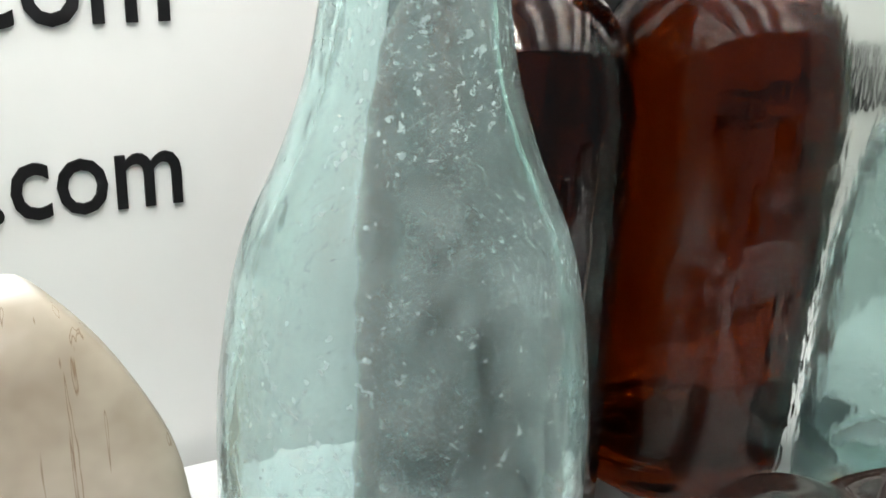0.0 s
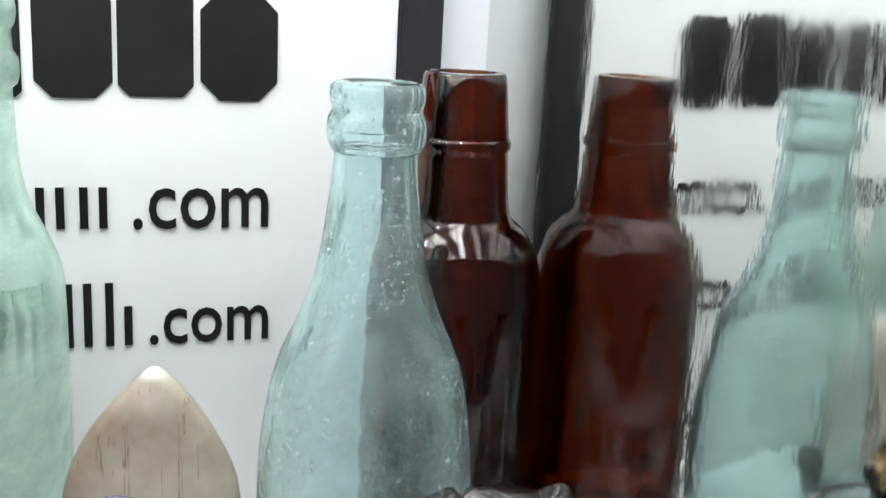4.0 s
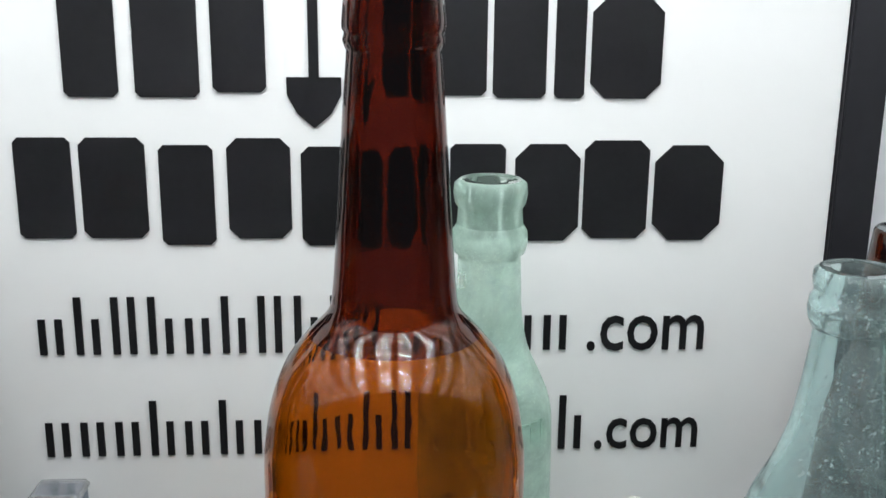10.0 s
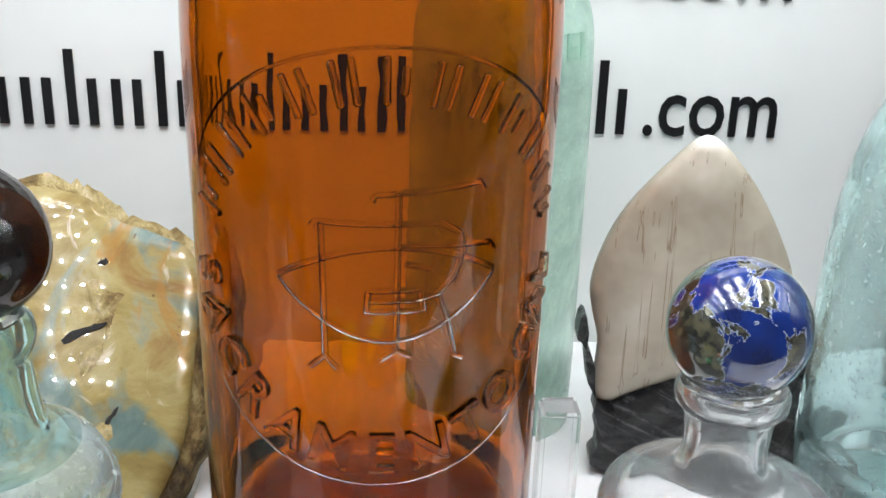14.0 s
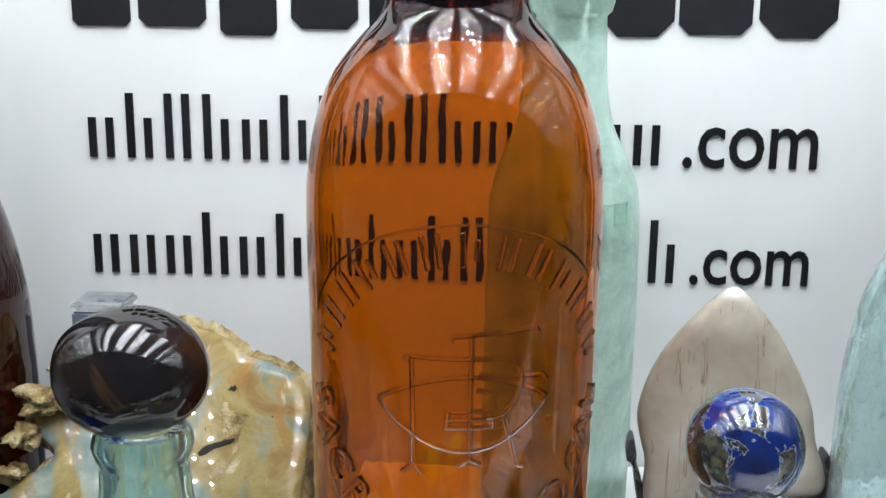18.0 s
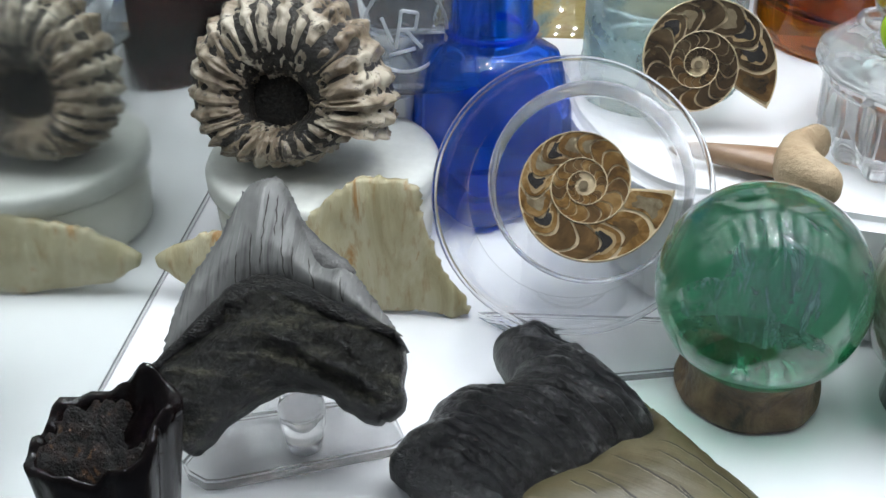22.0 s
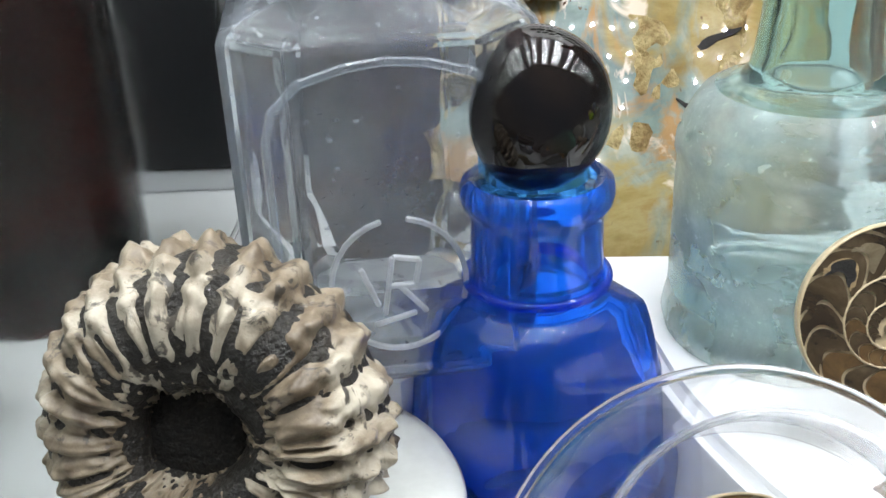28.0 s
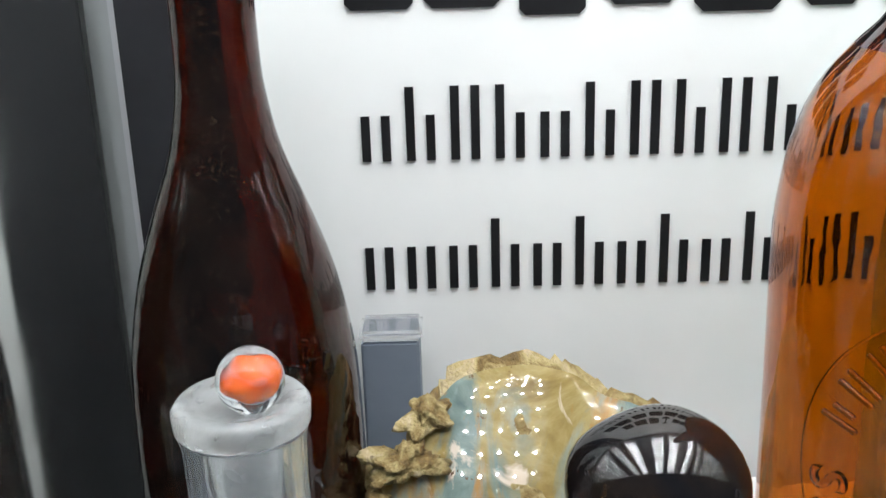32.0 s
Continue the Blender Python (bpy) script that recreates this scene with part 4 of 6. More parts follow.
# standing megalodon tooth, leaning back on its clear stand
LEAN = pose(-0.149, -0.325, 0.0157, 39.1, 0, 0)
tooth = thing("fossil_tooth", 0, 0, 0, "large grey serrated fossil shark tooth leaning on a clear stand", "fossil tooth")
crown = [(-2.4, 65.7), (1.7, 65.2), (8.3, 54.8), (14.2, 46.0), (19.4, 45.6), (26.8, 37.9), (32.4, 30.5), (21.2, 33.5), (5.1, 40.0), (-2.9, 38.5), (-10, 29), (-16.5, 21.5), (-19.8, 20.4), (-17.8, 36.5), (-11.3, 50.5), (-7.0, 62.4)]
grey_crown = pillow("crown", serrate(closed_loop(scaled(crown), 16), 0.0009), 0.013, 8, 2.0, 0.10, 0.0004, 2, jag=0.00012, cells=70, relief=lambda x, y: 0.0003 * noise.fractal((x * 420, y * 16, 1.0), 0.9, 2.0, 2))
put("crown", grey_crown, M_CROWN_GREY, tooth, LEAN, "grey enamel blade with serrated edges")
for path in ([(0.2, 61.7), (0.4, 51.5), (0.6, 42.5)], [(3.9, 57.7), (5.2, 46.8), (6.3, 42.0)], [(-2.2, 50.7), (-1.7, 41)], [(2.1, 60.9), (3.1, 50.3)], [(10.9, 46.4), (12.8, 40.5), (13.3, 39.0)],
             [(18.9, 42.3), (19.5, 38.6), (20.4, 36.6)], [(7.4, 48.4), (8.3, 41.4)], [(-4.8, 46.0), (-4.7, 38.5)]):
    drape(grey_crown, path, 0.00022, M_CRACK, tooth, LEAN, 0.0, "dark crack in the enamel")
chip = [(0.5, 64.5), (3.0, 61.6), (6.8, 57.2), (12.4, 51.8), (18.9, 47.4), (21.0, 44.0), (14.0, 42.0), (8.0, 48.0), (2.0, 57.0)]
put("chip", pillow("chip", closed_loop(scaled(chip), 4), 0.0055, 5, 2.0, 0.2, 0.0006, 4, jag=0.0002, cells=30), plain("dark_broken_enamel", (0.075, 0.073, 0.070), 0.6, 0.35, 120, 0.4, 0.001), tooth, LEAN, "dark broken facet of the blade")
root = [(32.4, 31.0), (35.2, 17.3), (32.9, 12.3), (26.8, 11.8), (16.8, 16.4), (5.6, 15.5), (-3.2, 7.8), (-8.7, 2.1), (-14.4, 3.5), (-18.7, 13.6), (-18.8, 21.4), (-9, 31.5), (-2.9, 40.0), (5.1, 42.0), (21.2, 35.0)]
put("root", pillow("root", closed_loop(scaled(root), 4), 0.021, 8, 2.2, 0.25, 0.0010, 5, jag=0.0005, cells=120, relief=lambda x, y: 0.0034 * noise.fractal((x * 22, (y + 0.50 * abs(x - 0.004)) * 170, 2.0), 0.9, 2.0, 2) + 0.0007 * noise.fractal((x * 480, y * 480, 7.0), 0.8, 2.0, 3)), M_ROOT_GREEN, tooth, LEAN, "rough dark olive root")

band = [(-18.9, 21.0), (-10.0, 31.5), (-4.5, 38.5), (4.6, 41.6), (21.0, 35.2), (32.6, 30.6), (32.8, 28.2), (20.5, 30.6), (5.0, 35.2), (-2.2, 33.0), (-9.0, 26.0), (-18.6, 17.5)]
put("neck_band", pillow("neck_band", closed_loop(scaled(band), 4), 0.0205, 6, 2.2, 0.55, 0.0012, 15, jag=0.0005, cells=60), banded("glossy_black_tooth_band", [(0.35, (0.008, 0.008, 0.008)), (0.6, (0.020, 0.019, 0.016)), (0.78, (0.055, 0.050, 0.040))], 160, 7, 0.6, 0.42, (1.0, 2.0, 1), 1.0, 0.004, spec=0.5), tooth, LEAN, "dark cracked band between blade and root")

stand = thing("display_stand", 0, 0, 0, "clear acrylic stand with a rounded base plate and peg", "stand")
base = [(-0.1665, -0.3135), (-0.1640, -0.3170), (-0.1590, -0.3195), (-0.1555, -0.3190), (-0.1180, -0.3035), (-0.1160, -0.3005), (-0.1180, -0.2960), (-0.1240, -0.2850), (-0.1620, -0.2980)]
put("base_plate", prism("base_plate", base, 0.0006, 0.0042, 0.0006, 2), M_ACRYL, stand)
put("peg", lathe("peg", [(0, 0.0), (0.0034, 0.0), (0.0038, 0.003), (0.0034, 0.0055), (0.0045, 0.0065), (0.0047, 0.011), (0.0040, 0.0138), (0, 0.0145)], 24), M_ACRYL, stand, pose(-0.1390, -0.3055, 0.0043) @ Matrix.Diagonal((1.2, 1.2, 1.05, 1)))
put("back_rest", box_mesh("back_rest", -0.012, 0.012, -0.0015, 0.0015, 0, 0.032, 0.001), M_ACRYL, stand, pose(-0.140, -0.2925, 0.0040, -30, 0, 15))

# lying megalodon tooth
T2 = pose(-0.0789, -0.3153, 0.0062, 5.7, 0, 0) @ Matrix.Scale(1.068, 4)
tooth2 = thing("fossil_tooth", 0, 0, 0, "tan fossil shark tooth with a black root lying flat", "fossil tooth")
c2 = [(17.3, 26.2), (20.8, 22.3), (26.0, 16.5), (32.5, 9.2), (39.6, 1.7), (46.3, -5.4), (51.5, -13.2), (53.9, -19.7), (53.5, -22.2), (50.8, -24.2), (42.7, -24.4), (33.9, -23.2), (24.2, -21.1), (13.4, -19.9), (5.0, -18.7), (-1.8, -16.8), (-4.8, -15.3), (-6.5, -11.7),
      (-8.7, -7.4), (-9.6, -4.1), (-6.8, 0.0), (-1.2, 3.7), (4.5, 6.8), (10.5, 13.0), (16.3, 15.1), (18.7, 18.3)]
tan_crown = pillow("crown", closed_loop(scaled(c2), 4), 0.018, 8, 2.0, 0.08, 0.0003, 3, back=0.55, jag=0.0003, cells=50, relief=lambda x, y: 0.0001 * noise.noise(((x * 0.64 - y * 0.77) * 60, (x * 0.77 + y * 0.64) * 260, 0.0)))
put("crown", tan_crown, M_CROWN_TAN, tooth2, T2, "smooth tan enamel blade")
for path in ([(4.7, 1.1), (10.5, -3.9), (17.0, -9.2), (21.8, -12.2)], [(9.9, 5.9), (15.4, 1.3), (22.7, -4.1), (27.2, -8.9), (30.3, -11.5)], [(18.5, 6.7), (28.4, -0.1), (36.1, -6.5), (42.4, -13.7), (46.2, -19.1)],
             [(-6.9, -8.7), (-2.0, -11.2), (2.2, -14.3)], [(22.8, -3.0), (29.5, -11.0)], [(19.3, 10.6), (29.0, 4.3), (37.5, -3.0), (43.1, -10.1)], [(1.4, -2.7), (6.9, -6.4)]):
    drape(tan_crown, path, 0.00042, M_CRACK, tooth2, T2, 0.0, "dark crack in the enamel")
    drape(tan_crown, path, 0.00018, M_CRACK_LIP, tooth2, T2, -0.00042, "pale lip of a crack")
r2 = [(-36.0, 3.2), (-33.6, 8.1), (-29.6, 12.6), (-28.5, 17.7), (-23.8, 22.5), (-18.4, 24.2), (-14.7, 24.6), (-12.6, 28.1), (-16.5, 35.1), (-17.0, 39.5), (-12.7, 44.4), (-8.0, 45.7), (-2.8, 43.4), (0.7, 39.0), (7.5, 33.3), (14.8, 25.5), (19.2, 19.0),
      (16.5, 12.4), (10.3, 8.8), (5.4, 4.6), (-0.6, -0.2), (-6.1, -3.7), (-8.3, -7.0), (-7.9, -10.8), (-6.3, -16.0), (-13.2, -13.1), (-18.1, -9.5), (-23.0, -7.4), (-30.4, -4.2), (-34.8, -0.9)]
def ridged(x, y):
    """Fine broken grooves that run towards the blade, over broad lumps; deepest near the blade."""
    u, v = x * 0.423 + y * 0.906, x * 0.906 - y * 0.423
    near = max(0.0, min(1.0, (v + 0.030) / 0.024))
    crease = abs(math.sin(u * 1250 + 1.8 * noise.noise((u * 110, v * 28, 2.0))))
    broken = max(0.15, min(1.0, 0.75 + 0.9 * noise.noise((u * 170, v * 120, 4.0))))
    return near * 0.0026 * crease * broken + 0.0016 * noise.fractal((x * 110, y * 110, 5.0), 0.9, 2.0, 2) + 0.0004 * noise.fractal((x * 420, y * 420, 8.0), 0.9, 2.0, 2)


put("root", pillow("root", closed_loop(scaled(r2), 3), 0.026, 8, 2.0, 0.16, 0.0003, 7, back=0.50, jag=0.0004, cells=230, relief=ridged), M_ROOT, tooth2, T2, "rough black root")

# dark molar
def molar_shape(a, r, z):
    c, s = math.cos(a), math.sin(a)
    sq = (abs(c) ** 3.4 + abs(s) ** 3.4) ** (-1 / 3.4)
    flutes = sum(d * math.exp(-(math.remainder(a - p, 2 * math.pi) / w) ** 2) for p, w, d in ((-1.25, 0.13, 0.16), (-2.2, 0.16, 0.06), (-0.25, 0.2, 0.10), (2.9, 0.2, 0.08)))
    u = max(0.0, min(1.0, (z - 0.020) / 0.014))
    q = r * sq * (1 - flutes) * (1 + 0.05 * noise.noise((c * 1.6, s * 1.6, z * 60)))
    jag = noise.fractal((c * 1.5, s * 1.5, 4.0), 0.9, 2.0, 3)
    top = 0.0050 * math.cos(a - 0.6) + 0.0045 * math.exp(-((math.remainder(a - 1.2, 2 * math.pi)) / 0.25) ** 2)
    return q * c * 0.98 + 0.0015 * u, q * s * 0.68, z + u * (0.0038 * jag + top)


M_MOLAR = banded("dark_molar_enamel", [(0.3, (0.003, 0.002, 0.002)), (0.6, (0.006, 0.004, 0.004)), (0.8, (0.018, 0.009, 0.006))], 60, 5, 0.5, 0.16, (3, 3, 0.6), 0.12, 0.001, spec=0.22)
mol = thing("fossil_molar", -0.1715, -0.3368, 0.0005, "glossy black fossil molar with a broken hollow crown", "fossil tooth", turn=-4)
put("body", lathe("body", [(0, 0.0), (0.0085, 0.0), (0.0105, 0.002), (0.0128, 0.009), (0.0146, 0.020), (0.0158, 0.0310), (0.0160, 0.0345), (0.0150, 0.0350), (0.0132, 0.0335), (0.0115, 0.0280), (0.0060, 0.0255), (0, 0.026)], 80, molar_shape), M_MOLAR, mol)
M_PULP = banded("rusty_pulp", [(0.46, (0.004, 0.003, 0.002)), (0.60, (0.020, 0.010, 0.006)), (0.72, (0.19, 0.09, 0.03))], 220, 6, 0.5, 0.85, bump_s=1.0, bump_d=0.002)
def pulp_shape(a, r, z):
    x, y = r * math.cos(a), r * math.sin(a) * 0.66
    lump = noise.fractal((x * 170, y * 230, 3.0), 0.7, 2.0, 5)
    return x, y, z + 0.0042 * lump + 0.0030 * math.cos(a - 0.8) * r / 0.013 - 0.010 * math.exp(-((x - 0.006) / 0.0045) ** 2 - ((y - 0.003) / 0.004) ** 2)


put("pulp", lathe("pulp", [(0, 0.0345)] + [(0.00125 * i, 0.0345 - 0.00003 * i * i) for i in range(1, 13)], 72, pulp_shape), M_PULP, mol, None, "rusty broken inside")

# cream pot with a lid, and a spiny ammonite on it
pot = thing("ceramic_pot", -0.1550, -0.2080, 0.0005, "cream glazed ceramic pot with a flat lid", "pot")
put("body", lathe("body", [(0, 0), (0.0305, 0), (0.0325, 0.002), (0.0332, 0.012), (0.0335, 0.0215), (0, 0.0215)], 64), M_CERAMIC, pot)
put("lid", lathe("lid", [(0, 0.0216), (0.0346, 0.0216), (0.0352, 0.0225), (0.0353, 0.0270), (0.0344, 0.0288), (0.0325, 0.0293), (0.0, 0.0297)], 64), plain("cream_lid_glaze", (0.56, 0.57, 0.53), 0.3, 0.16, 30, 0.04), pot, label="flat cream lid")

m, n, l, b = mat("spiny_ammonite_shell")
setv(b, rough=0.45)
vec = coords(n, l)
c = ramp(n, l, noise_tex(n, l, vec, 70, 6, 0.6, 0.5), [(0.30, (0.075, 0.050, 0.028)), (0.46, (0.21, 0.165, 0.112)), (0.62, (0.44, 0.39, 0.305))])
c = mixc(n, l, ramp(n, l, noise_tex(n, l, vec, 150, 6, 0.62, 1.0), [(0.57, (0, 0, 0)), (0.62, (0.9,) * 3)]), c, (0.030, 0.024, 0.018))
c = mixc(n, l, ramp(n, l, noise_tex(n, l, vec, 420, 4, 0.6), [(0.60, (0, 0, 0)), (0.68, (0.7,) * 3)]), c, (0.06, 0.045, 0.03))
l.new(c, b.inputs["Base Color"])
bump(n, l, b, noise_tex(n, l, vec, 350, 5), 0.5, 0.001)
M_AMMO = m


def spiny_ammonite(name):
    t = thing(name, 0, 0, 0, "knobbly cream and black spiny ammonite shell standing on a pot lid", "fossil")
    verts, faces, seg, sides = [], [], 780, 84
    for i in range(seg):
        th = -1.4 * 2 * math.pi * (1 - i / (seg - 1))
        grow = math.exp(0.055 * th)
        flare = 1 + 0.10 * max(0.0, 1 + th / 1.1)
        rib = 0.5 + 0.5 * math.cos(th * 27 + 0.5 * noise.noise((th * 2.0, 0, 0)))
        for j in range(sides):
            p = 2 * math.pi * j / sides
            sd = abs(math.remainder(p, 2 * math.pi))
            on_rib = max(0.0, math.cos(min(sd * 0.62, math.pi / 2)))
            knob = (0.5 + 0.5 * math.cos((sd - 0.21) * 15.0)) * rib * max(0.0, 1 - sd / 2.1)
            pt = Vector((math.cos(th) * grow, math.sin(th) * grow, math.sin(p) * 0.6 + 5))
            k = 0.90 + 0.13 * (rib ** 0.8) * on_rib + 0.11 * knob
            k *= 1 + 0.10 * noise.noise(pt * 5) + 0.10 * noise.noise(pt * 17)
            pit = noise.noise(pt * 14 + Vector((3, 0, 0)))
            k -= 0.35 * max(0.0, pit - 0.15) * (1.15 - rib)
            q = (0.0185 + 0.0100 * k * math.cos(p)) * grow
            zz = 0.0140 * k * math.sin(p) * grow * flare
            verts.append((-q * math.cos(th + 3.75), q * math.sin(th + 3.75), zz))
    for i in range(seg - 1):
        for j in range(sides):
            q = (j + 1) % sides
            faces.append((i * sides + q, (i + 1) * sides + q, (i + 1) * sides + j, i * sides + j))
    faces.append(tuple(range(seg * sides - 1, (seg - 1) * sides - 1, -1)))
    faces.append(tuple(range(sides)))
    verts = [(x, y * 0.74 if y < 0 else y * 1.13, z) for x, y, z in verts]
    put("shell", mesh_from("shell", verts, faces), M_AMMO, t)
    verts, faces, seg, sides = [], [], 360, 40
    for i in range(seg):
        th = -1.35 * 2 * math.pi * (1 - i / (seg - 1)) - 0.25
        grow = math.exp(0.055 * th)
        for j in range(sides):
            p = 2 * math.pi * j / sides
            pt = Vector((math.cos(th) * grow, math.sin(th) * grow, math.sin(p) * 0.6))
            k = 0.915 + 0.13 * noise.noise(pt * 2.6 + Vector((1.7, 0.4, 0))) + 0.03 * noise.noise(pt * 12)
            q = (0.0185 + 0.0100 * k * math.cos(p)) * grow
            verts.append((-q * math.cos(th + 3.75), q * math.sin(th + 3.75), 0.0140 * k * math.sin(p) * grow))
    for i in range(seg - 1):
        for j in range(sides):
            q = (j + 1) % sides
            faces.append((i * sides + q, (i + 1) * sides + q, (i + 1) * sides + j, i * sides + j))
    verts = [(x, y * 0.74 if y < 0 else y * 1.13, z) for x, y, z in verts]
    dark = banded("dark_groove_filling", [(0.3, (0.006, 0.005, 0.004)), (0.6, (0.02, 0.016, 0.011)), (0.8, (0.07, 0.055, 0.035))], 160, 6, 0.6, 0.5, bump_s=0.8, bump_d=0.0015)
    put("groove_filling", mesh_from("groove_filling", verts, faces), dark, t, label="dark rock left in the grooves")
    put("infill", ball("infill", 0.0105, 40, (1, 0.85, 0.32), 0.25, 6), banded("dark_ammonite_matrix", [(0.3, (0.003, 0.0025, 0.002)), (0.6, (0.010, 0.0075, 0.004)), (0.8, (0.035, 0.025, 0.014))], 160, 6, 0.6, 0.85, bump_s=0.9, bump_d=0.002), t, label="dark rough rock filling the hollow")
    return t


am = spiny_ammonite("spiny_ammonite")
am.matrix_basis = pose(-0.1622, -0.2165, 0.0500, 72, 0, 0) @ pose(0, 0, 0, 0, 0, 11) @ Matrix.Scale(1.13, 4)

# pottery shard or flat flint behind the tooth
sh1 = [(-27.4, 37.9), (-22.5, 42.0), (-18.6, 45.3), (-15.5, 47.5), (-11.9, 47.8), (-8.3, 48.2), (-2.7, 47.5), (1.0, 44.8), (1.2, 41.0), (2.0, 37.2), (4.2, 30.8), (6.8, 24.3), (9.6, 20.1), (13.2, 15.0), (13.6, 11.1),
       (7.7, 10.6), (2.4, 11.8), (-5.3, 11.5), (-38.0, 11.0), (-61.3, 14.8), (-70.3, 20.6), (-67.0, 24.7), (-62.0, 26.8), (-57.7, 29.4), (-54.6, 30.2), (-50.7, 31.1), (-40.0, 33.0)]
M_FLINT = banded("cream_veined_flint", [(0.3, (0.22, 0.185, 0.085)), (0.46, (0.35, 0.31, 0.18)), (0.58, (0.42, 0.38, 0.25)), (0.63, (0.30, 0.16, 0.045)), (0.68, (0.36, 0.32, 0.19))], 34, 6, 1.2, 0.5, (2.2, 0.6, 1), 0.5, 0.0010, fine=(0.26, 0.17, 0.07))
f = put("flint_tool", pillow("flint_tool", closed_loop(scaled(sh1, 0.00107), 4), 0.0065, 5, 2.0, 0.3, 0.0008, 11, jag=0.0006, cells=60), M_FLINT)
f.matrix_basis = pose(-0.1216, -0.2474, -0.0108, 81, 0, 0)
tagged(f, "flat cream flint blade with rusty veins standing on edge", "stone tool")

# ---- cut ammonites ----
M_SUTURE = plain("pale_suture_line", (0.50, 0.40, 0.25), 0.3, 0.15, 200, 0.0)
M_AMGREY = banded("grey_crystal_chamber", [(0.3, (0.09, 0.062, 0.030)), (0.55, (0.18, 0.145, 0.090)), (0.8, (0.30, 0.27, 0.20))], 220, 4, 0.6, 0.15, bump_s=0.1, coat=0.6, coat_rough=0.05)
M_AMGOLD = banded("golden_calcite_chamber", [(0.3, (0.05, 0.025, 0.008)), (0.5, (0.16, 0.085, 0.022)), (0.7, (0.32, 0.21, 0.09))], 190, 5, 0.8, 0.12, bump_s=0.1, coat=0.6, coat_rough=0.05)
M_AMRUST = banded("rust_brown_chamber", [(0.3, (0.035, 0.02, 0.008)), (0.55, (0.11, 0.062, 0.022)), (0.8, (0.22, 0.14, 0.06))], 150, 5, 0.8, 0.12, bump_s=0.1, coat=0.6, coat_rough=0.05)
M_AMDARK = banded("dark_brown_chamber", [(0.3, (0.018, 0.011, 0.005)), (0.55, (0.055, 0.036, 0.017)), (0.78, (0.13, 0.095, 0.055))], 120, 5, 0.8, 0.12, bump_s=0.1, coat=0.6, coat_rough=0.05)
M_AMPIT = plain("black_pit", (0.006, 0.004, 0.003), 0.8, 0.3, 200, 0.3)
M_AMHOLE = plain("pale_hollow_rim", (0.26, 0.18, 0.085), 0.7, 0.3, 200, 0.3)


def ribbon(pts, w, z, h=0.0004):
    verts, faces = [], []
    for i, p in enumerate(pts):
        a, c = Vector(pts[max(i - 1, 0)]), Vector(pts[min(i + 1, len(pts) - 1)])
        d = (c - a).normalized()
        nx = Vector((-d.y, d.x)) * w / 2
        for s, zz in ((1, z), (0, z + h), (-1, z)):
            verts.append((p[0] + nx.x * s, p[1] + nx.y * s, zz))
    for i in range(len(pts) - 1):
        for j in range(2):
            faces.append((i * 3 + j, i * 3 + j + 1, i * 3 + j + 4, i * 3 + j + 3))
    return verts, faces


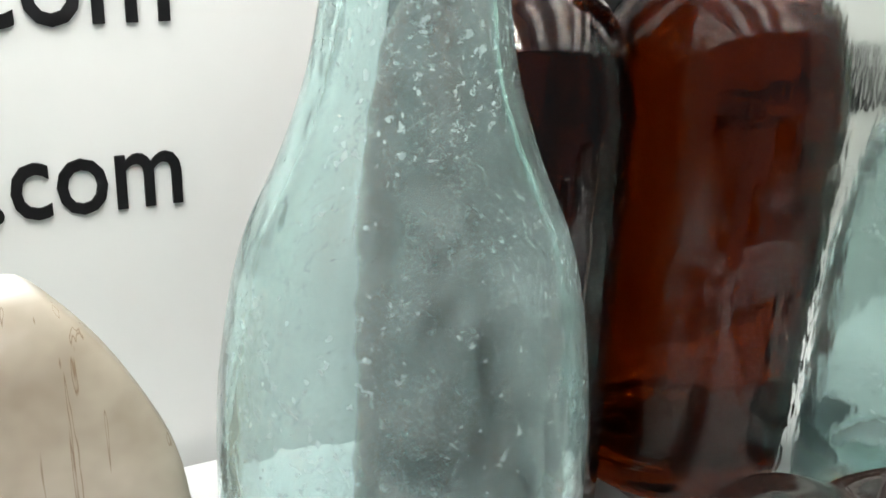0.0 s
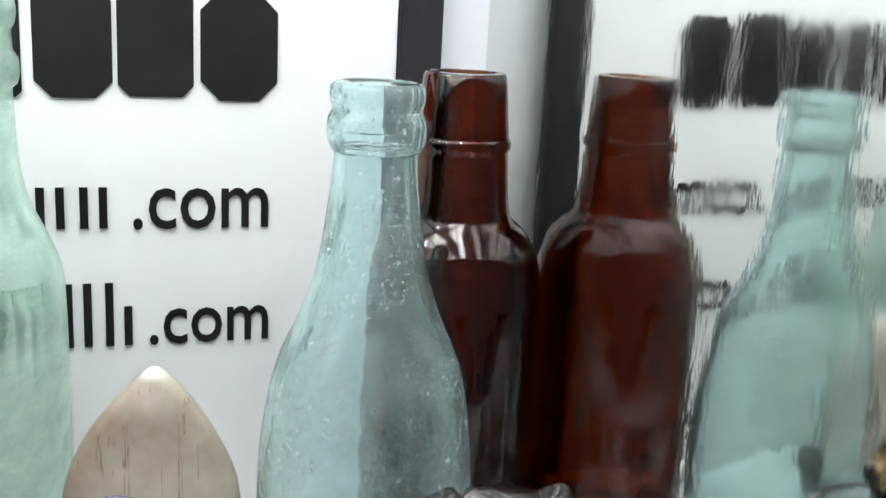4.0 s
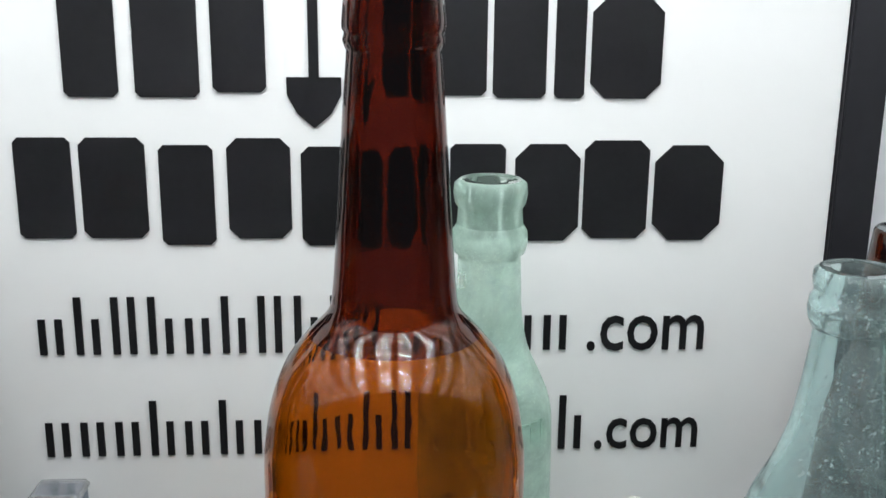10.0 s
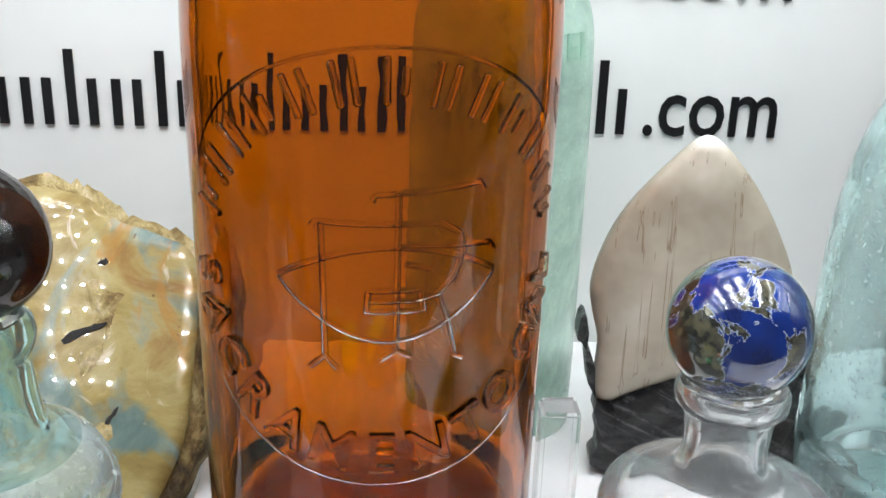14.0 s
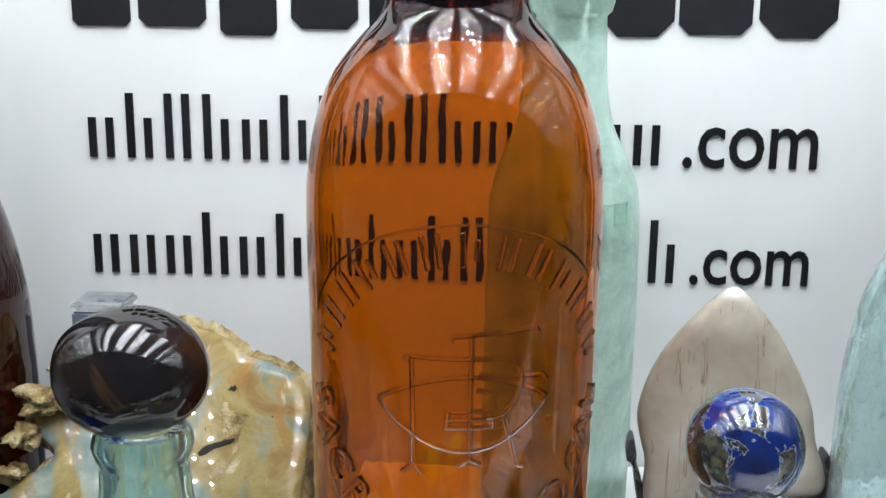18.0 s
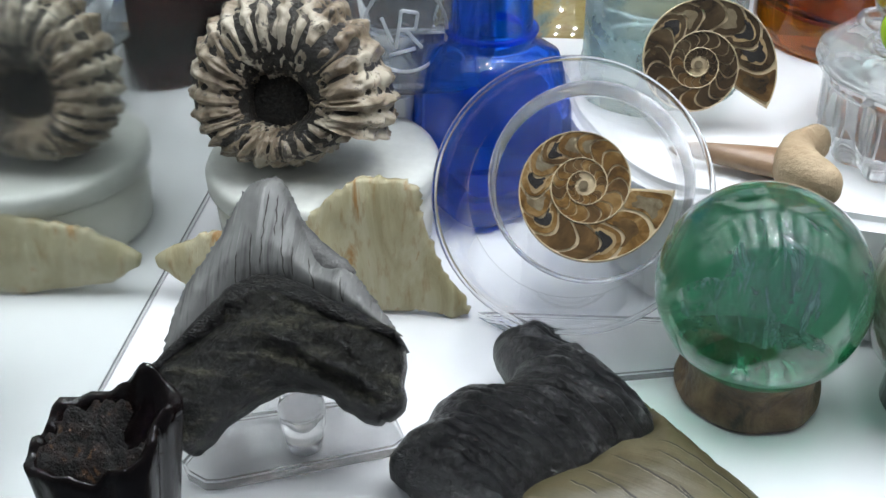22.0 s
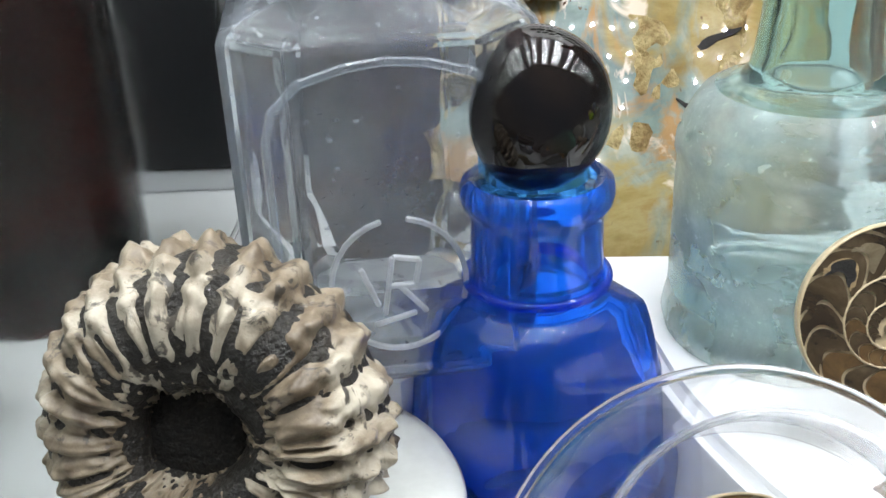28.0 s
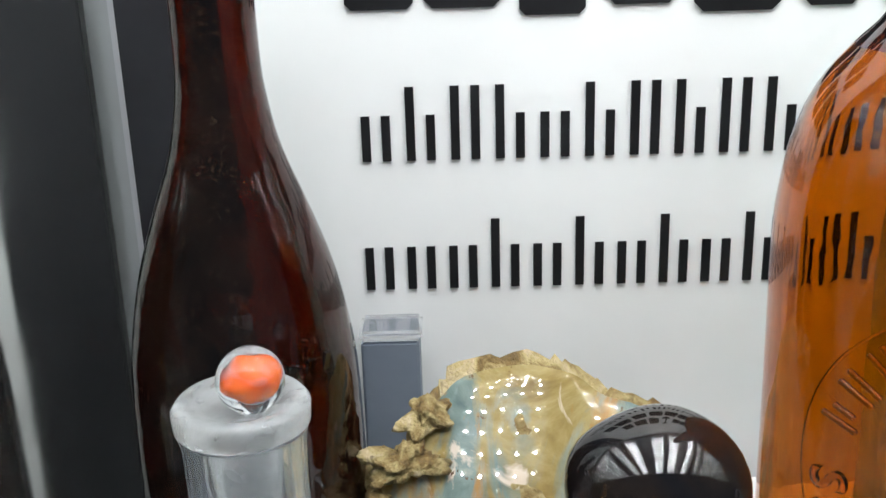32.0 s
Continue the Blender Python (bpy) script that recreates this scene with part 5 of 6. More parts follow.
def cut_ammonite(name, R, turns, label, flip=1, seed=0, holes=(2, 5), group="", fill=()):
    """A sawn and polished ammonite: a thin disc with spiral wall, chambers and a few open hollows."""
    t = thing(name, 0, 0, 0, label, "fossil", group)
    rnd = random.Random(seed)
    b_ = 0.108
    rad = lambda th: R * math.exp(-b_ * th)
    outline = [(rad(a) * math.cos(a) * flip, rad(a) * math.sin(a)) for a in [2 * math.pi * i / 72 for i in range(73)]]
    if flip < 0:
        outline = outline[::-1]
    put("slice", prism("slice", outline, -0.0024, 0.0, 0.0004, 1), M_SUTURE, t, label="pale sawn shell")
    verts, faces = ribbon([(rad(a) * 0.985 * math.cos(a) * flip, rad(a) * 0.985 * math.sin(a)) for a in [i * 0.09 for i in range(int(turns * 2 * math.pi / 0.09))]], R * 0.022, 0.0002, 0.0006)
    put("spiral_wall", mesh_from("spiral_wall", verts, faces), M_SUTURE, t)
    th, k = 0.02, 0
    while th < turns * 2 * math.pi - 1.1 * math.pi:
        step = 0.40 + 0.05 * math.sin(k * 2.1)
        ro, ri = rad(th + step / 2) * 0.982, rad(th + step / 2 + 2 * math.pi) * 1.012
        hw, q = (ro - ri) / 2, (ro + ri) / 2
        cell = []
        for i in range(48):
            a = 2 * math.pi * i / 48
            c, s = math.cos(a), math.sin(a)
            g = (abs(c) ** 9 + abs(s) ** 9) ** (-1 / 9)
            u, v = c * g, s * g
            bow_out = (0.27 * u * u + 0.05 * u) * min(1.0, (k + 0.5 + 0.455 * v) / 2)
            ang = th + step * (0.5 + 0.425 * v) + bow_out
            rr = (q + hw * u) * math.exp(-b_ * (ang - th - step / 2))
            cell.append((rr * math.cos(ang) * flip, rr * math.sin(ang)))
        if flip < 0:
            cell = cell[::-1]
        mid = (sum(p[0] for p in cell) / 48, sum(p[1] for p in cell) / 48)

        def inset(f, wob):
            return [(mid[0] + (x - mid[0]) * f * (1 + wob * noise.noise((i * 0.22, k * 3.7, f * 5))), mid[1] + (y - mid[1]) * f * (1 + wob * noise.noise((i * 0.22, k * 3.7, f * 5)))) for i, (x, y) in enumerate(cell)]
        put("chamber", prism("chamber", cell, 0.00005, 0.0004), rnd.choice(fill), t)
        if k in holes:
            put("hollow_rim", prism("hollow_rim", inset(0.70, 0.3), 0.0003, 0.00048), M_AMHOLE, t, label="pale crystal rim of a hollow")
            put("hollow", prism("hollow", inset(0.54, 0.35), 0.0003, 0.00054), M_AMPIT, t, label="dark open hollow")
        elif k < 12 and rnd.random() > 0.25:
            put("crystal", prism("crystal", inset(0.62, 0.4), 0.0003, 0.00047), M_AMGREY if rnd.random() > 0.35 else fill[-1], t, label="cloudy grey crystal")
        th += step
        k += 1
    put("core", prism("core", [(0.05 * R * math.cos(i * math.pi / 8), 0.05 * R * math.sin(i * math.pi / 8)) for i in range(16)], 0.0002, 0.0008), M_AMGREY, t)
    return t


am2 = cut_ammonite("cut_ammonite", 0.0232, 3.2, "sawn and polished dark brown ammonite half leaning against an ink bottle", 1, 3, (1, 2, 6), "cut ammonites", (M_AMRUST, M_AMDARK, M_AMDARK))
am2.matrix_basis = pose(-0.0465, -0.1975, 0.0585, 68, 0, 0) @ pose(0, 0, 0, 0, 0, -30)

# ammonite in a clear round dish with a ring lid, on a clear easel plate
TILT = pose(-0.0757, -0.2450, 0.0440, 52, 0, 0)
am1 = cut_ammonite("cut_ammonite", 0.0232, 3.2, "sawn and polished golden ammonite half lying in a clear round dish", -1, 8, (2, 5, 7, 9), "cut ammonites", (M_AMGOLD, M_AMGOLD, M_AMRUST))
am1.matrix_basis = TILT @ pose(-0.0015, 0.0, 0.0005, 0, 0, 180)
dish = thing("display_dish", 0, 0, 0, "clear plastic round display dish tilted on an easel", "display dish")
put("cup", lathe("cup", [(0, -0.0045), (0.0245, -0.0045), (0.0250, -0.003), (0.0250, 0.0065), (0.0256, 0.0080), (0.0250, 0.0088), (0.0243, 0.0080), (0.0240, -0.0030), (0, -0.0030)], 72), M_ACRYL, dish, TILT)
M_SHEET = glass("thin_clear_sheet", (0.99, 0.99, 0.995), 0.005, 0.02, (0.8, 0.8, 0.82), 0.0, 60, film=0.01, ior=1.40, clear=0.75)
ring("lid_rim", 0.0343, 0.0069, 0.00075, M_ACRYL, dish, 72, 10, TILT @ pose(-0.0045, -0.0035, 0.0024), "clear rounded lid rim")
put("ring_lid", lathe("ring_lid", [(0.0259, 0.0064), (0.0336, 0.0064), (0.0336, 0.0074), (0.0259, 0.0074), (0.0257, 0.0069), (0.0259, 0.0064)], 72), M_SHEET, dish, TILT @ pose(-0.0045, -0.0035, 0.0024))
easel = thing("display_easel", 0, 0, 0, "clear acrylic easel with a flat base plate", "stand")
put("base_plate", prism("base_plate", [(-0.1040, -0.2470), (-0.0700, -0.2715), (-0.0480, -0.2660), (-0.0460, -0.2630), (-0.0455, -0.2480), (-0.0530, -0.2440)], 0.0006, 0.0036, 0.0006, 2), M_ACRYL, easel)
put("back_rest", box_mesh("back_rest", -0.017, 0.017, -0.0015, 0.0015, 0.0, 0.040, 0.001), M_ACRYL, easel, pose(-0.0757, -0.2440, 0.0037, -38, 0, 0))

# ---- green fluorite sphere on a wooden ring ----
m, n, l, b = mat("green_fluorite")
setv(b, rough=0.01, trans=1.0, ior=1.38, coat=1.0, coat_rough=0.01)
vec = coords(n, l)
a = noise_tex(n, l, vec, 38, 6, 0.6, 1.2)
c = ramp(n, l, a, [(0.36, (0.02, 0.48, 0.13)), (0.50, (0.07, 0.68, 0.25)), (0.60, (0.32, 0.90, 0.56)), (0.70, (0.92, 1.0, 0.96))])
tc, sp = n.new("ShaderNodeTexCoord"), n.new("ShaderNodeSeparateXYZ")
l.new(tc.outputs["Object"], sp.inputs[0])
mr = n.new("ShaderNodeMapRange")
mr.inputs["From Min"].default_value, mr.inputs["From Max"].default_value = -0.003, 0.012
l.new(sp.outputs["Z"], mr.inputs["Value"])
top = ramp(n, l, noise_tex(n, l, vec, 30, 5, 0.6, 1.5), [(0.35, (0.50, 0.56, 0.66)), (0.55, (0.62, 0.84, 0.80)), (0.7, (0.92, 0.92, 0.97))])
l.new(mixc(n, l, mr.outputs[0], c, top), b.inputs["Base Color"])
veil = n.new("ShaderNodeBsdfTranslucent")
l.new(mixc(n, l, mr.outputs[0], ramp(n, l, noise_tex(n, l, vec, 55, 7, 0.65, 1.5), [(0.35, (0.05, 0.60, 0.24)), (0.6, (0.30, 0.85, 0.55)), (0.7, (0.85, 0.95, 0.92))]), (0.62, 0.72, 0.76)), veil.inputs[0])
blend = n.new("ShaderNodeMixShader")
l.new(ramp(n, l, noise_tex(n, l, vec, 42, 7, 0.68, 1.8), [(0.44, (0.02,) * 3), (0.56, (0.12,) * 3), (0.66, (0.65,) * 3)]), blend.inputs[0])
l.new(b.outputs[0], blend.inputs[1])
l.new(veil.outputs[0], blend.inputs[2])
l.new(blend.outputs[0], n["Material Output"].inputs["Surface"])
sph = thing("crystal_sphere", -0.0340, -0.2700, 0.0333, "polished green fluorite crystal sphere resting on a wooden ring", "crystal ball")
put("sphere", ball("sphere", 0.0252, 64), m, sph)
m, n, l, b = mat("white_fracture_veil")
vec = coords(n, l)
tl, tp, mx = n.new("ShaderNodeBsdfTranslucent"), n.new("ShaderNodeBsdfTransparent"), n.new("ShaderNodeMixShader")
tl.inputs[0].default_value = (0.80, 0.86, 0.95, 1)
l.new(ramp(n, l, noise_tex(n, l, coords(n, l, 1.0, (1.6, 0.5, 1)), 160, 7, 0.7, 0.8), [(0.40, (0.02,) * 3), (0.56, (0.22,) * 3), (0.70, (0.85,) * 3)]), mx.inputs[0])
l.new(tp.outputs[0], mx.inputs[1])
l.new(tl.outputs[0], mx.inputs[2])
l.new(mx.outputs[0], n["Material Output"].inputs["Surface"])
for veil, place in (([(-9, -6), (-3, -11), (1, -12), (3, -9), (9, 8), (7, 13), (1, 14), (-3, 9)], pose(0, 0.001, 0.001, 62, 0, 14)), ([(2, -9), (6, -6), (10, 6), (6, 12), (4, 3)], pose(0.002, -0.003, 0.0, 70, 0, -24)), ([(-12, -3), (-4, -8), (4, -7), (-2, 4)], pose(-0.003, 0.004, -0.006, 20, 10, 0))):
    put("inner_veil", pillow("inner_veil", closed_loop(scaled(veil), 4), 0.0010, 4, 2.0, 0.3, 0.0012, 6, cells=24), m, sph, place, "whitish fracture inside the crystal")
ped = thing("wooden_ring", -0.0330, -0.2680, 0.0003, "rough dark brown wooden ring stand", "stand")
def carved(a, r, z):
    """A turned ring with shallow thumb-shaped hollows round its side."""
    q = r
    if r > 0.0150:
        for p in range(7):
            d = math.remainder(a - 0.55 - p * 2 * math.pi / 7, 2 * math.pi)
            q -= 0.0016 * math.exp(-(d / 0.20) ** 4 - ((z - 0.0075) / 0.0045) ** 4)
        q *= 1 + 0.03 * noise.noise((math.cos(a) * 2, math.sin(a) * 2, z * 90))
    return q * math.cos(a), q * math.sin(a), z


put("body", lathe("body", spline([(0.0130, 0.0), (0.0172, 0.0), (0.0182, 0.002), (0.0174, 0.006), (0.0172, 0.0105), (0.0180, 0.0145), (0.0168, 0.0152), (0.0135, 0.0128), (0.0126, 0.006), (0.0130, 0.0)], 3), 96, carved),
    banded("carved_dark_wood", [(0.34, (0.030, 0.018, 0.011)), (0.46, (0.10, 0.060, 0.032)), (0.62, (0.19, 0.120, 0.062)), (0.75, (0.26, 0.175, 0.095))], 130, 8, 0.6, 0.5, (1.0, 1.0, 0.8), 0.5, 0.001), ped)

# speckled grey stone egg
egg = put("stone_egg", ball("stone_egg", 0.0245, 48, (0.98, 0.98, 1.08), 0.05, 5), banded("speckled_grey_stone", [(0.3, (0.045, 0.036, 0.026)), (0.44, (0.15, 0.132, 0.10)), (0.56, (0.30, 0.285, 0.25)), (0.66, (0.09, 0.072, 0.050)), (0.78, (0.24, 0.21, 0.16))], 75, 7, 0.8, 0.15, bump_s=0.1, coat=0.7, coat_rough=0.06))
egg.matrix_basis = pose(0.0152, -0.2690, 0.0335, 0, 20, 0)
tagged(egg, "polished speckled grey stone egg on a small stand", "stone")
es = thing("stone_stand", 0.0150, -0.2690, 0.0003, "small dark stand under a stone egg", "stand")
put("body", lathe("body", [(0.0120, 0.0), (0.0150, 0.0), (0.0145, 0.006), (0.0150, 0.0120), (0.0120, 0.0118), (0.0120, 0.0)], 40), M_BLACKSTONE, es)

# shark tooth lying on the step
st = thing("shark_tooth", -0.0270, -0.2270, STEP + 0.0002, "small tan fossil shark tooth lying on the white step", "fossil tooth", turn=-14)
blade = [(-27, 0.5), (-14, 3.6), (-2, 6.0), (3, 5.5), (3, -4.5), (-2, -5.0), (-14, -2.8)]
put("blade", pillow("blade", closed_loop(scaled(blade), 4), 0.007, 6, 2.0, 0.1, 0, 1), banded("brown_tooth_enamel", [(0.3, (0.16, 0.09, 0.05)), (0.7, (0.34, 0.23, 0.14))], 40, 4, 0.4, 0.3, (1, 4, 1), 0.1), st, pose(0, 0, 0.0045))
rt = [(0.5, 6), (4, 12), (8, 16.5), (13, 16.5), (15, 12.5), (12.5, 7), (11.5, 1.5), (14.5, -5), (19.5, -11), (19.5, -16.5), (13, -18), (5, -14), (0, -7)]
put("root", pillow("root", closed_loop(scaled(rt, 0.00086), 4), 0.013, 6, 2.0, 0.25, 0.0006, 2), banded("tan_tooth_root", [(0.3, (0.26, 0.18, 0.10)), (0.7, (0.42, 0.32, 0.20))], 90, 6, 0.5, 0.7, bump_s=0.6, bump_d=0.001), st, pose(0, 0, 0.0066), "rough tan forked root")

# ---- pressed glass flower frog holding marbles ----
def frog_shape(a, r, z):
    k = 1 + (0.045 * math.cos(18 * a) if z < 0.020 else 0.012 * math.cos(9 * a))
    return r * k * math.cos(a), r * k * math.sin(a), z


frog = thing("flower_frog", 0.0255, -0.2030, STEP + 0.0003, "pressed clear glass flower holder with ribbed sides and holes", "flower holder")
put("body", lathe("body", [(0, 0.0), (0.0345, 0.0), (0.0360, 0.002), (0.0365, 0.019), (0.0395, 0.0205), (0.0405, 0.0225), (0.0400, 0.0255), (0.0375, 0.0270), (0.0320, 0.0300), (0.0150, 0.0330), (0, 0.0335)], 108, frog_shape), M_PRESSED, frog)
for i in range(8):
    a = i * math.pi / 4 + 0.3
    ring("socket", 0.0066, 0.0, 0.0016, M_PRESSED, frog, 28, 8, pose(0.0245 * math.cos(a), 0.0245 * math.sin(a), 0.0320))
ring("socket", 0.0085, 0.0, 0.0018, M_PRESSED, frog, 28, 8, pose(0, 0, 0.0345))
TOP = STEP + 0.036
MARB = "marbles on the flower holder"
marble("glass_marble", 0.0240, -0.2030, TOP + 0.0105, 0.0113, swirl("yellow_blue_marble_glass", [(0.36, (0.25, 0.32, 0.36)), (0.44, (0.01, 0.03, 0.16)), (0.50, (0.62, 0.60, 0.01)), (0.68, (0.70, 0.62, 0.02)), (0.74, (0.02, 0.05, 0.2))], 24), "large yellow glass marble with navy and grey swirls", MARB, turn=(30, 20, 0))
marble("glass_marble", 0.0035, -0.2140, TOP + 0.0020, 0.0076, plain("lime_marble_glass", (0.32, 0.52, 0.01), 0.05, 0.1, 40, 0.0, coat=1.0), "lime green glass marble", MARB)
marble("glass_marble", 0.0320, -0.2260, TOP + 0.0020, 0.0079, swirl("peach_marble_glass", [(0.40, (0.85, 0.62, 0.50)), (0.52, (0.85, 0.36, 0.16)), (0.66, (0.88, 0.55, 0.40)), (0.72, (0.80, 0.25, 0.02))], 40), "peach and orange glass marble", MARB)
marble("glass_marble", 0.0490, -0.2100, TOP + 0.0020, 0.0077, swirl("teal_white_marble_glass", [(0.44, (0.68, 0.75, 0.73)), (0.50, (0.02, 0.34, 0.28)), (0.58, (0.03, 0.40, 0.32)), (0.62, (0.66, 0.75, 0.73))], 40), "white glass marble with teal swirls", MARB, turn=(0, 40, 0))
clear_marble(0.0080, -0.1860, TOP + 0.0015, 0.0074, swirl("rainbow_marble_core", [(0.40, (0.62, 0.64, 0.68)), (0.50, (0.50, 0.38, 0.03)), (0.56, (0.35, 0.10, 0.03)), (0.62, (0.60, 0.64, 0.68))], 50), (0.85, 0.85, 0.5), "clear glass marble with yellow and red specks", MARB)
marble("glass_marble", 0.0430, -0.1880, TOP + 0.0015, 0.0074, swirl("green_white_marble_glass", [(0.42, (0.72, 0.78, 0.72)), (0.50, (0.04, 0.42, 0.08)), (0.60, (0.05, 0.45, 0.10)), (0.64, (0.75, 0.80, 0.75))], 40), "white glass marble with green swirls", MARB)

# second cut ammonite by the round bottle
am3 = cut_ammonite("cut_ammonite", 0.0228, 3.2, "dark brown polished ammonite half leaning against a round bottle", 1, 5, (), "cut ammonites", (M_AMDARK, M_AMRUST, M_AMDARK))
am3.matrix_basis = pose(0.0890, -0.1935, 0.0590, 70, 0, 4) @ pose(0, 0, 0, 0, 0, 40)

# ---- petrified wood slab, box, arrow-shaped stone at the back ----
m, n, l, b = mat("petrified_wood_polish")
setv(b, rough=0.4, spec=0.0, coat=1.0, coat_rough=0.004)
vec = coords(n, l)
ochre = ramp(n, l, noise_tex(n, l, coords(n, l, 1.0, (1, 1.8, 1)), 30, 8, 0.66, 0.6), [(0.30, (0.13, 0.085, 0.025)), (0.44, (0.24, 0.175, 0.060)), (0.54, (0.31, 0.25, 0.105)), (0.66, (0.23, 0.13, 0.040)), (0.76, (0.42, 0.34, 0.22))])
teal = ramp(n, l, noise_tex(n, l, vec, 70, 7, 0.65, 0.5), [(0.32, (0.08, 0.12, 0.11)), (0.52, (0.16, 0.21, 0.19)), (0.70, (0.34, 0.35, 0.28))])
c = mixc(n, l, ramp(n, l, noise_tex(n, l, vec, 30, 6, 0.55, 0.9), [(0.47, (0, 0, 0)), (0.54, (1, 1, 1))]), ochre, teal)
c = mixc(n, l, ramp(n, l, noise_tex(n, l, coords(n, l, 1.0, (1.3, 0.9, 1)), 36, 7, 0.62, 0.9), [(0.56, (0, 0, 0)), (0.62, (0.75,) * 3)]), c, (0.33, 0.16, 0.035))
c = mixc(n, l, ramp(n, l, noise_tex(n, l, vec, 48, 5, 0.6, 1.4), [(0.60, (0, 0, 0)), (0.66, (0.8,) * 3)]), c, (0.60, 0.50, 0.40))
c = mixc(n, l, ramp(n, l, noise_tex(n, l, coords(n, l, 1.0, (1.8, 0.8, 1)), 70, 6, 0.7, 2.0), [(0.285, (1, 1, 1)), (0.32, (0, 0, 0))]), c, (0.05, 0.02, 0.008))
c = mixc(n, l, ramp(n, l, noise_tex(n, l, vec, 330, 3, 0.5), [(0.70, (0, 0, 0)), (0.74, (0.8,) * 3)]), c, (0.10, 0.05, 0.02))
l.new(c, b.inputs["Base Color"])
M_PETRI = m
M_PETRI_RIM = banded("petrified_wood_bark", [(0.3, (0.04, 0.022, 0.008)), (0.44, (0.17, 0.11, 0.035)), (0.56, (0.34, 0.27, 0.12)), (0.68, (0.46, 0.36, 0.25)), (0.8, (0.26, 0.11, 0.05))], 90, 8, 0.8, 0.85, bump_s=0.9, bump_d=0.002)
so = [(-40.6, 59.6), (-30, 61), (-26.6, 66), (-19.4, 72.0), (-11.1, 76.8), (6.8, 78.9), (18, 77.5), (25.3, 75.5), (33.1, 70.9), (44.3, 68.0), (57, 61.5), (57.0, 40), (55.4, 25.0), (47.5, 11.0), (40, 0.5), (20, 0.0), (0, 0.5), (-24, 0.0), (-37.7, 2.6), (-43.6, 10.2), (-51.6, 20.7), (-52.4, 30.5), (-40, 37.5), (-30, 44.5), (-39.7, 51.5)]
slab = thing("petrified_wood_slab", -0.080, -0.121, 0.0225, "polished petrified wood slab in ochre, teal and cream with a rough bark rim", "stone slab")
put("rim", pillow("rim", closed_loop(scaled(so), 4), 0.018, 4, 3.0, 0.70, 0.0022, 17, jag=0.0013, cells=50), M_PETRI_RIM, slab, pose(0, 0, 0, 49, 0, 3) @ Matrix.Diagonal((1, 1.43, 1, 1)), "rough ochre bark edge")
so2 = [(x * 0.93 + 0.5, y * 0.93 + 2.6) for x, y in so]
for cx, cy, ln, wd, an in ((0.0235, 0.0458, 0.0070, 0.0008, 24), (0.0285, 0.0600, 0.0014, 0.0006, 10), (0.0150, 0.0330, 0.0030, 0.0005, -35), (0.0330, 0.0300, 0.0022, 0.0005, 60)):
    pit = [(ln * math.cos(a) * (1 + 0.25 * math.sin(3 * a + cy * 900)), wd * math.sin(a) * (1 + 0.4 * math.cos(5 * a + cx * 700))) for a in [2 * math.pi * i / 22 for i in range(22)]]
    put("crack", prism("crack", pit, 0.0090, 0.0102), M_AMPIT, slab, pose(0, 0, 0, 49, 0, 3) @ Matrix.Diagonal((1, 1.43, 1, 1)) @ pose(cx, cy, 0, 0, 0, an), "dark brown crack")
put("polished_face", pillow("polished_face", closed_loop(scaled(so2), 4), 0.0198, 3, 14.0, 0.975, 0.0, 17), M_PETRI, slab, pose(0, 0, 0, 49, 0, 3) @ Matrix.Diagonal((1, 1.43, 1, 1)), "glossy polished face")

for cx, cy, cz, rr, sd in ((-0.0315, 0.040, 0.0700, 0.0085, 3), (-0.0245, 0.052, 0.0790, 0.0075, 8), (-0.0385, 0.034, 0.0600, 0.0070, 13), (-0.0440, 0.030, 0.0480, 0.0060, 21)):
    me = ball("bark_chunk", rr * 0.8, 40, (1.5, 0.8, 0.55), 0.7, sd)
    for v in me.vertices:
        v.co *= 1 + 0.45 * noise.fractal((v.co.x * 260 + sd, v.co.y * 260, v.co.z * 420), 0.8, 2.0, 4)
    put("bark_chunk", me, M_PETRI_RIM, slab, pose(cx, cy, cz, 20, 0, sd * 7), "crumbly yellow-brown bark")
ss = thing("slab_stand", -0.080, -0.119, 0.0004, "clear acrylic stand with curved feet under a stone slab", "stand")
for fx in (-0.022, 0.026):
    put("foot", prism("foot", [(fx - 0.003, -0.016), (fx - 0.0045, -0.024), (fx, -0.027), (fx + 0.0045, -0.024), (fx + 0.003, -0.016), (fx + 0.003, 0.030), (fx - 0.003, 0.030)], 0.0, 0.0032, 0.0008, 2), M_ACRYL, ss)
    put("upright", box_mesh("upright", fx - 0.003, fx + 0.003, 0.0, 0.004, 0.0034, 0.0150, 0.0008), M_ACRYL, ss)
put("cross_bar", box_mesh("cross_bar", -0.030, 0.034, -0.006, 0.012, 0.0152, 0.0182, 0.0008), M_ACRYL, ss)

bx = thing("small_box", -0.1168, -0.0185, 0.0005, "slate grey box with a white clear-film top at the sign", "box")
put("body", box_mesh("body", -0.0105, 0.0090, -0.006, 0.010, 0.0, 0.1045, 0.0008), plain("slate_grey_card", (0.17, 0.20, 0.25), 0.5, 0.05, 30, 0.05), bx)
put("lid", box_mesh("lid", -0.0110, 0.0100, -0.0065, 0.0105, 0.1047, 0.1085, 0.0012), M_CLEAR2, bx, label="clear film top")

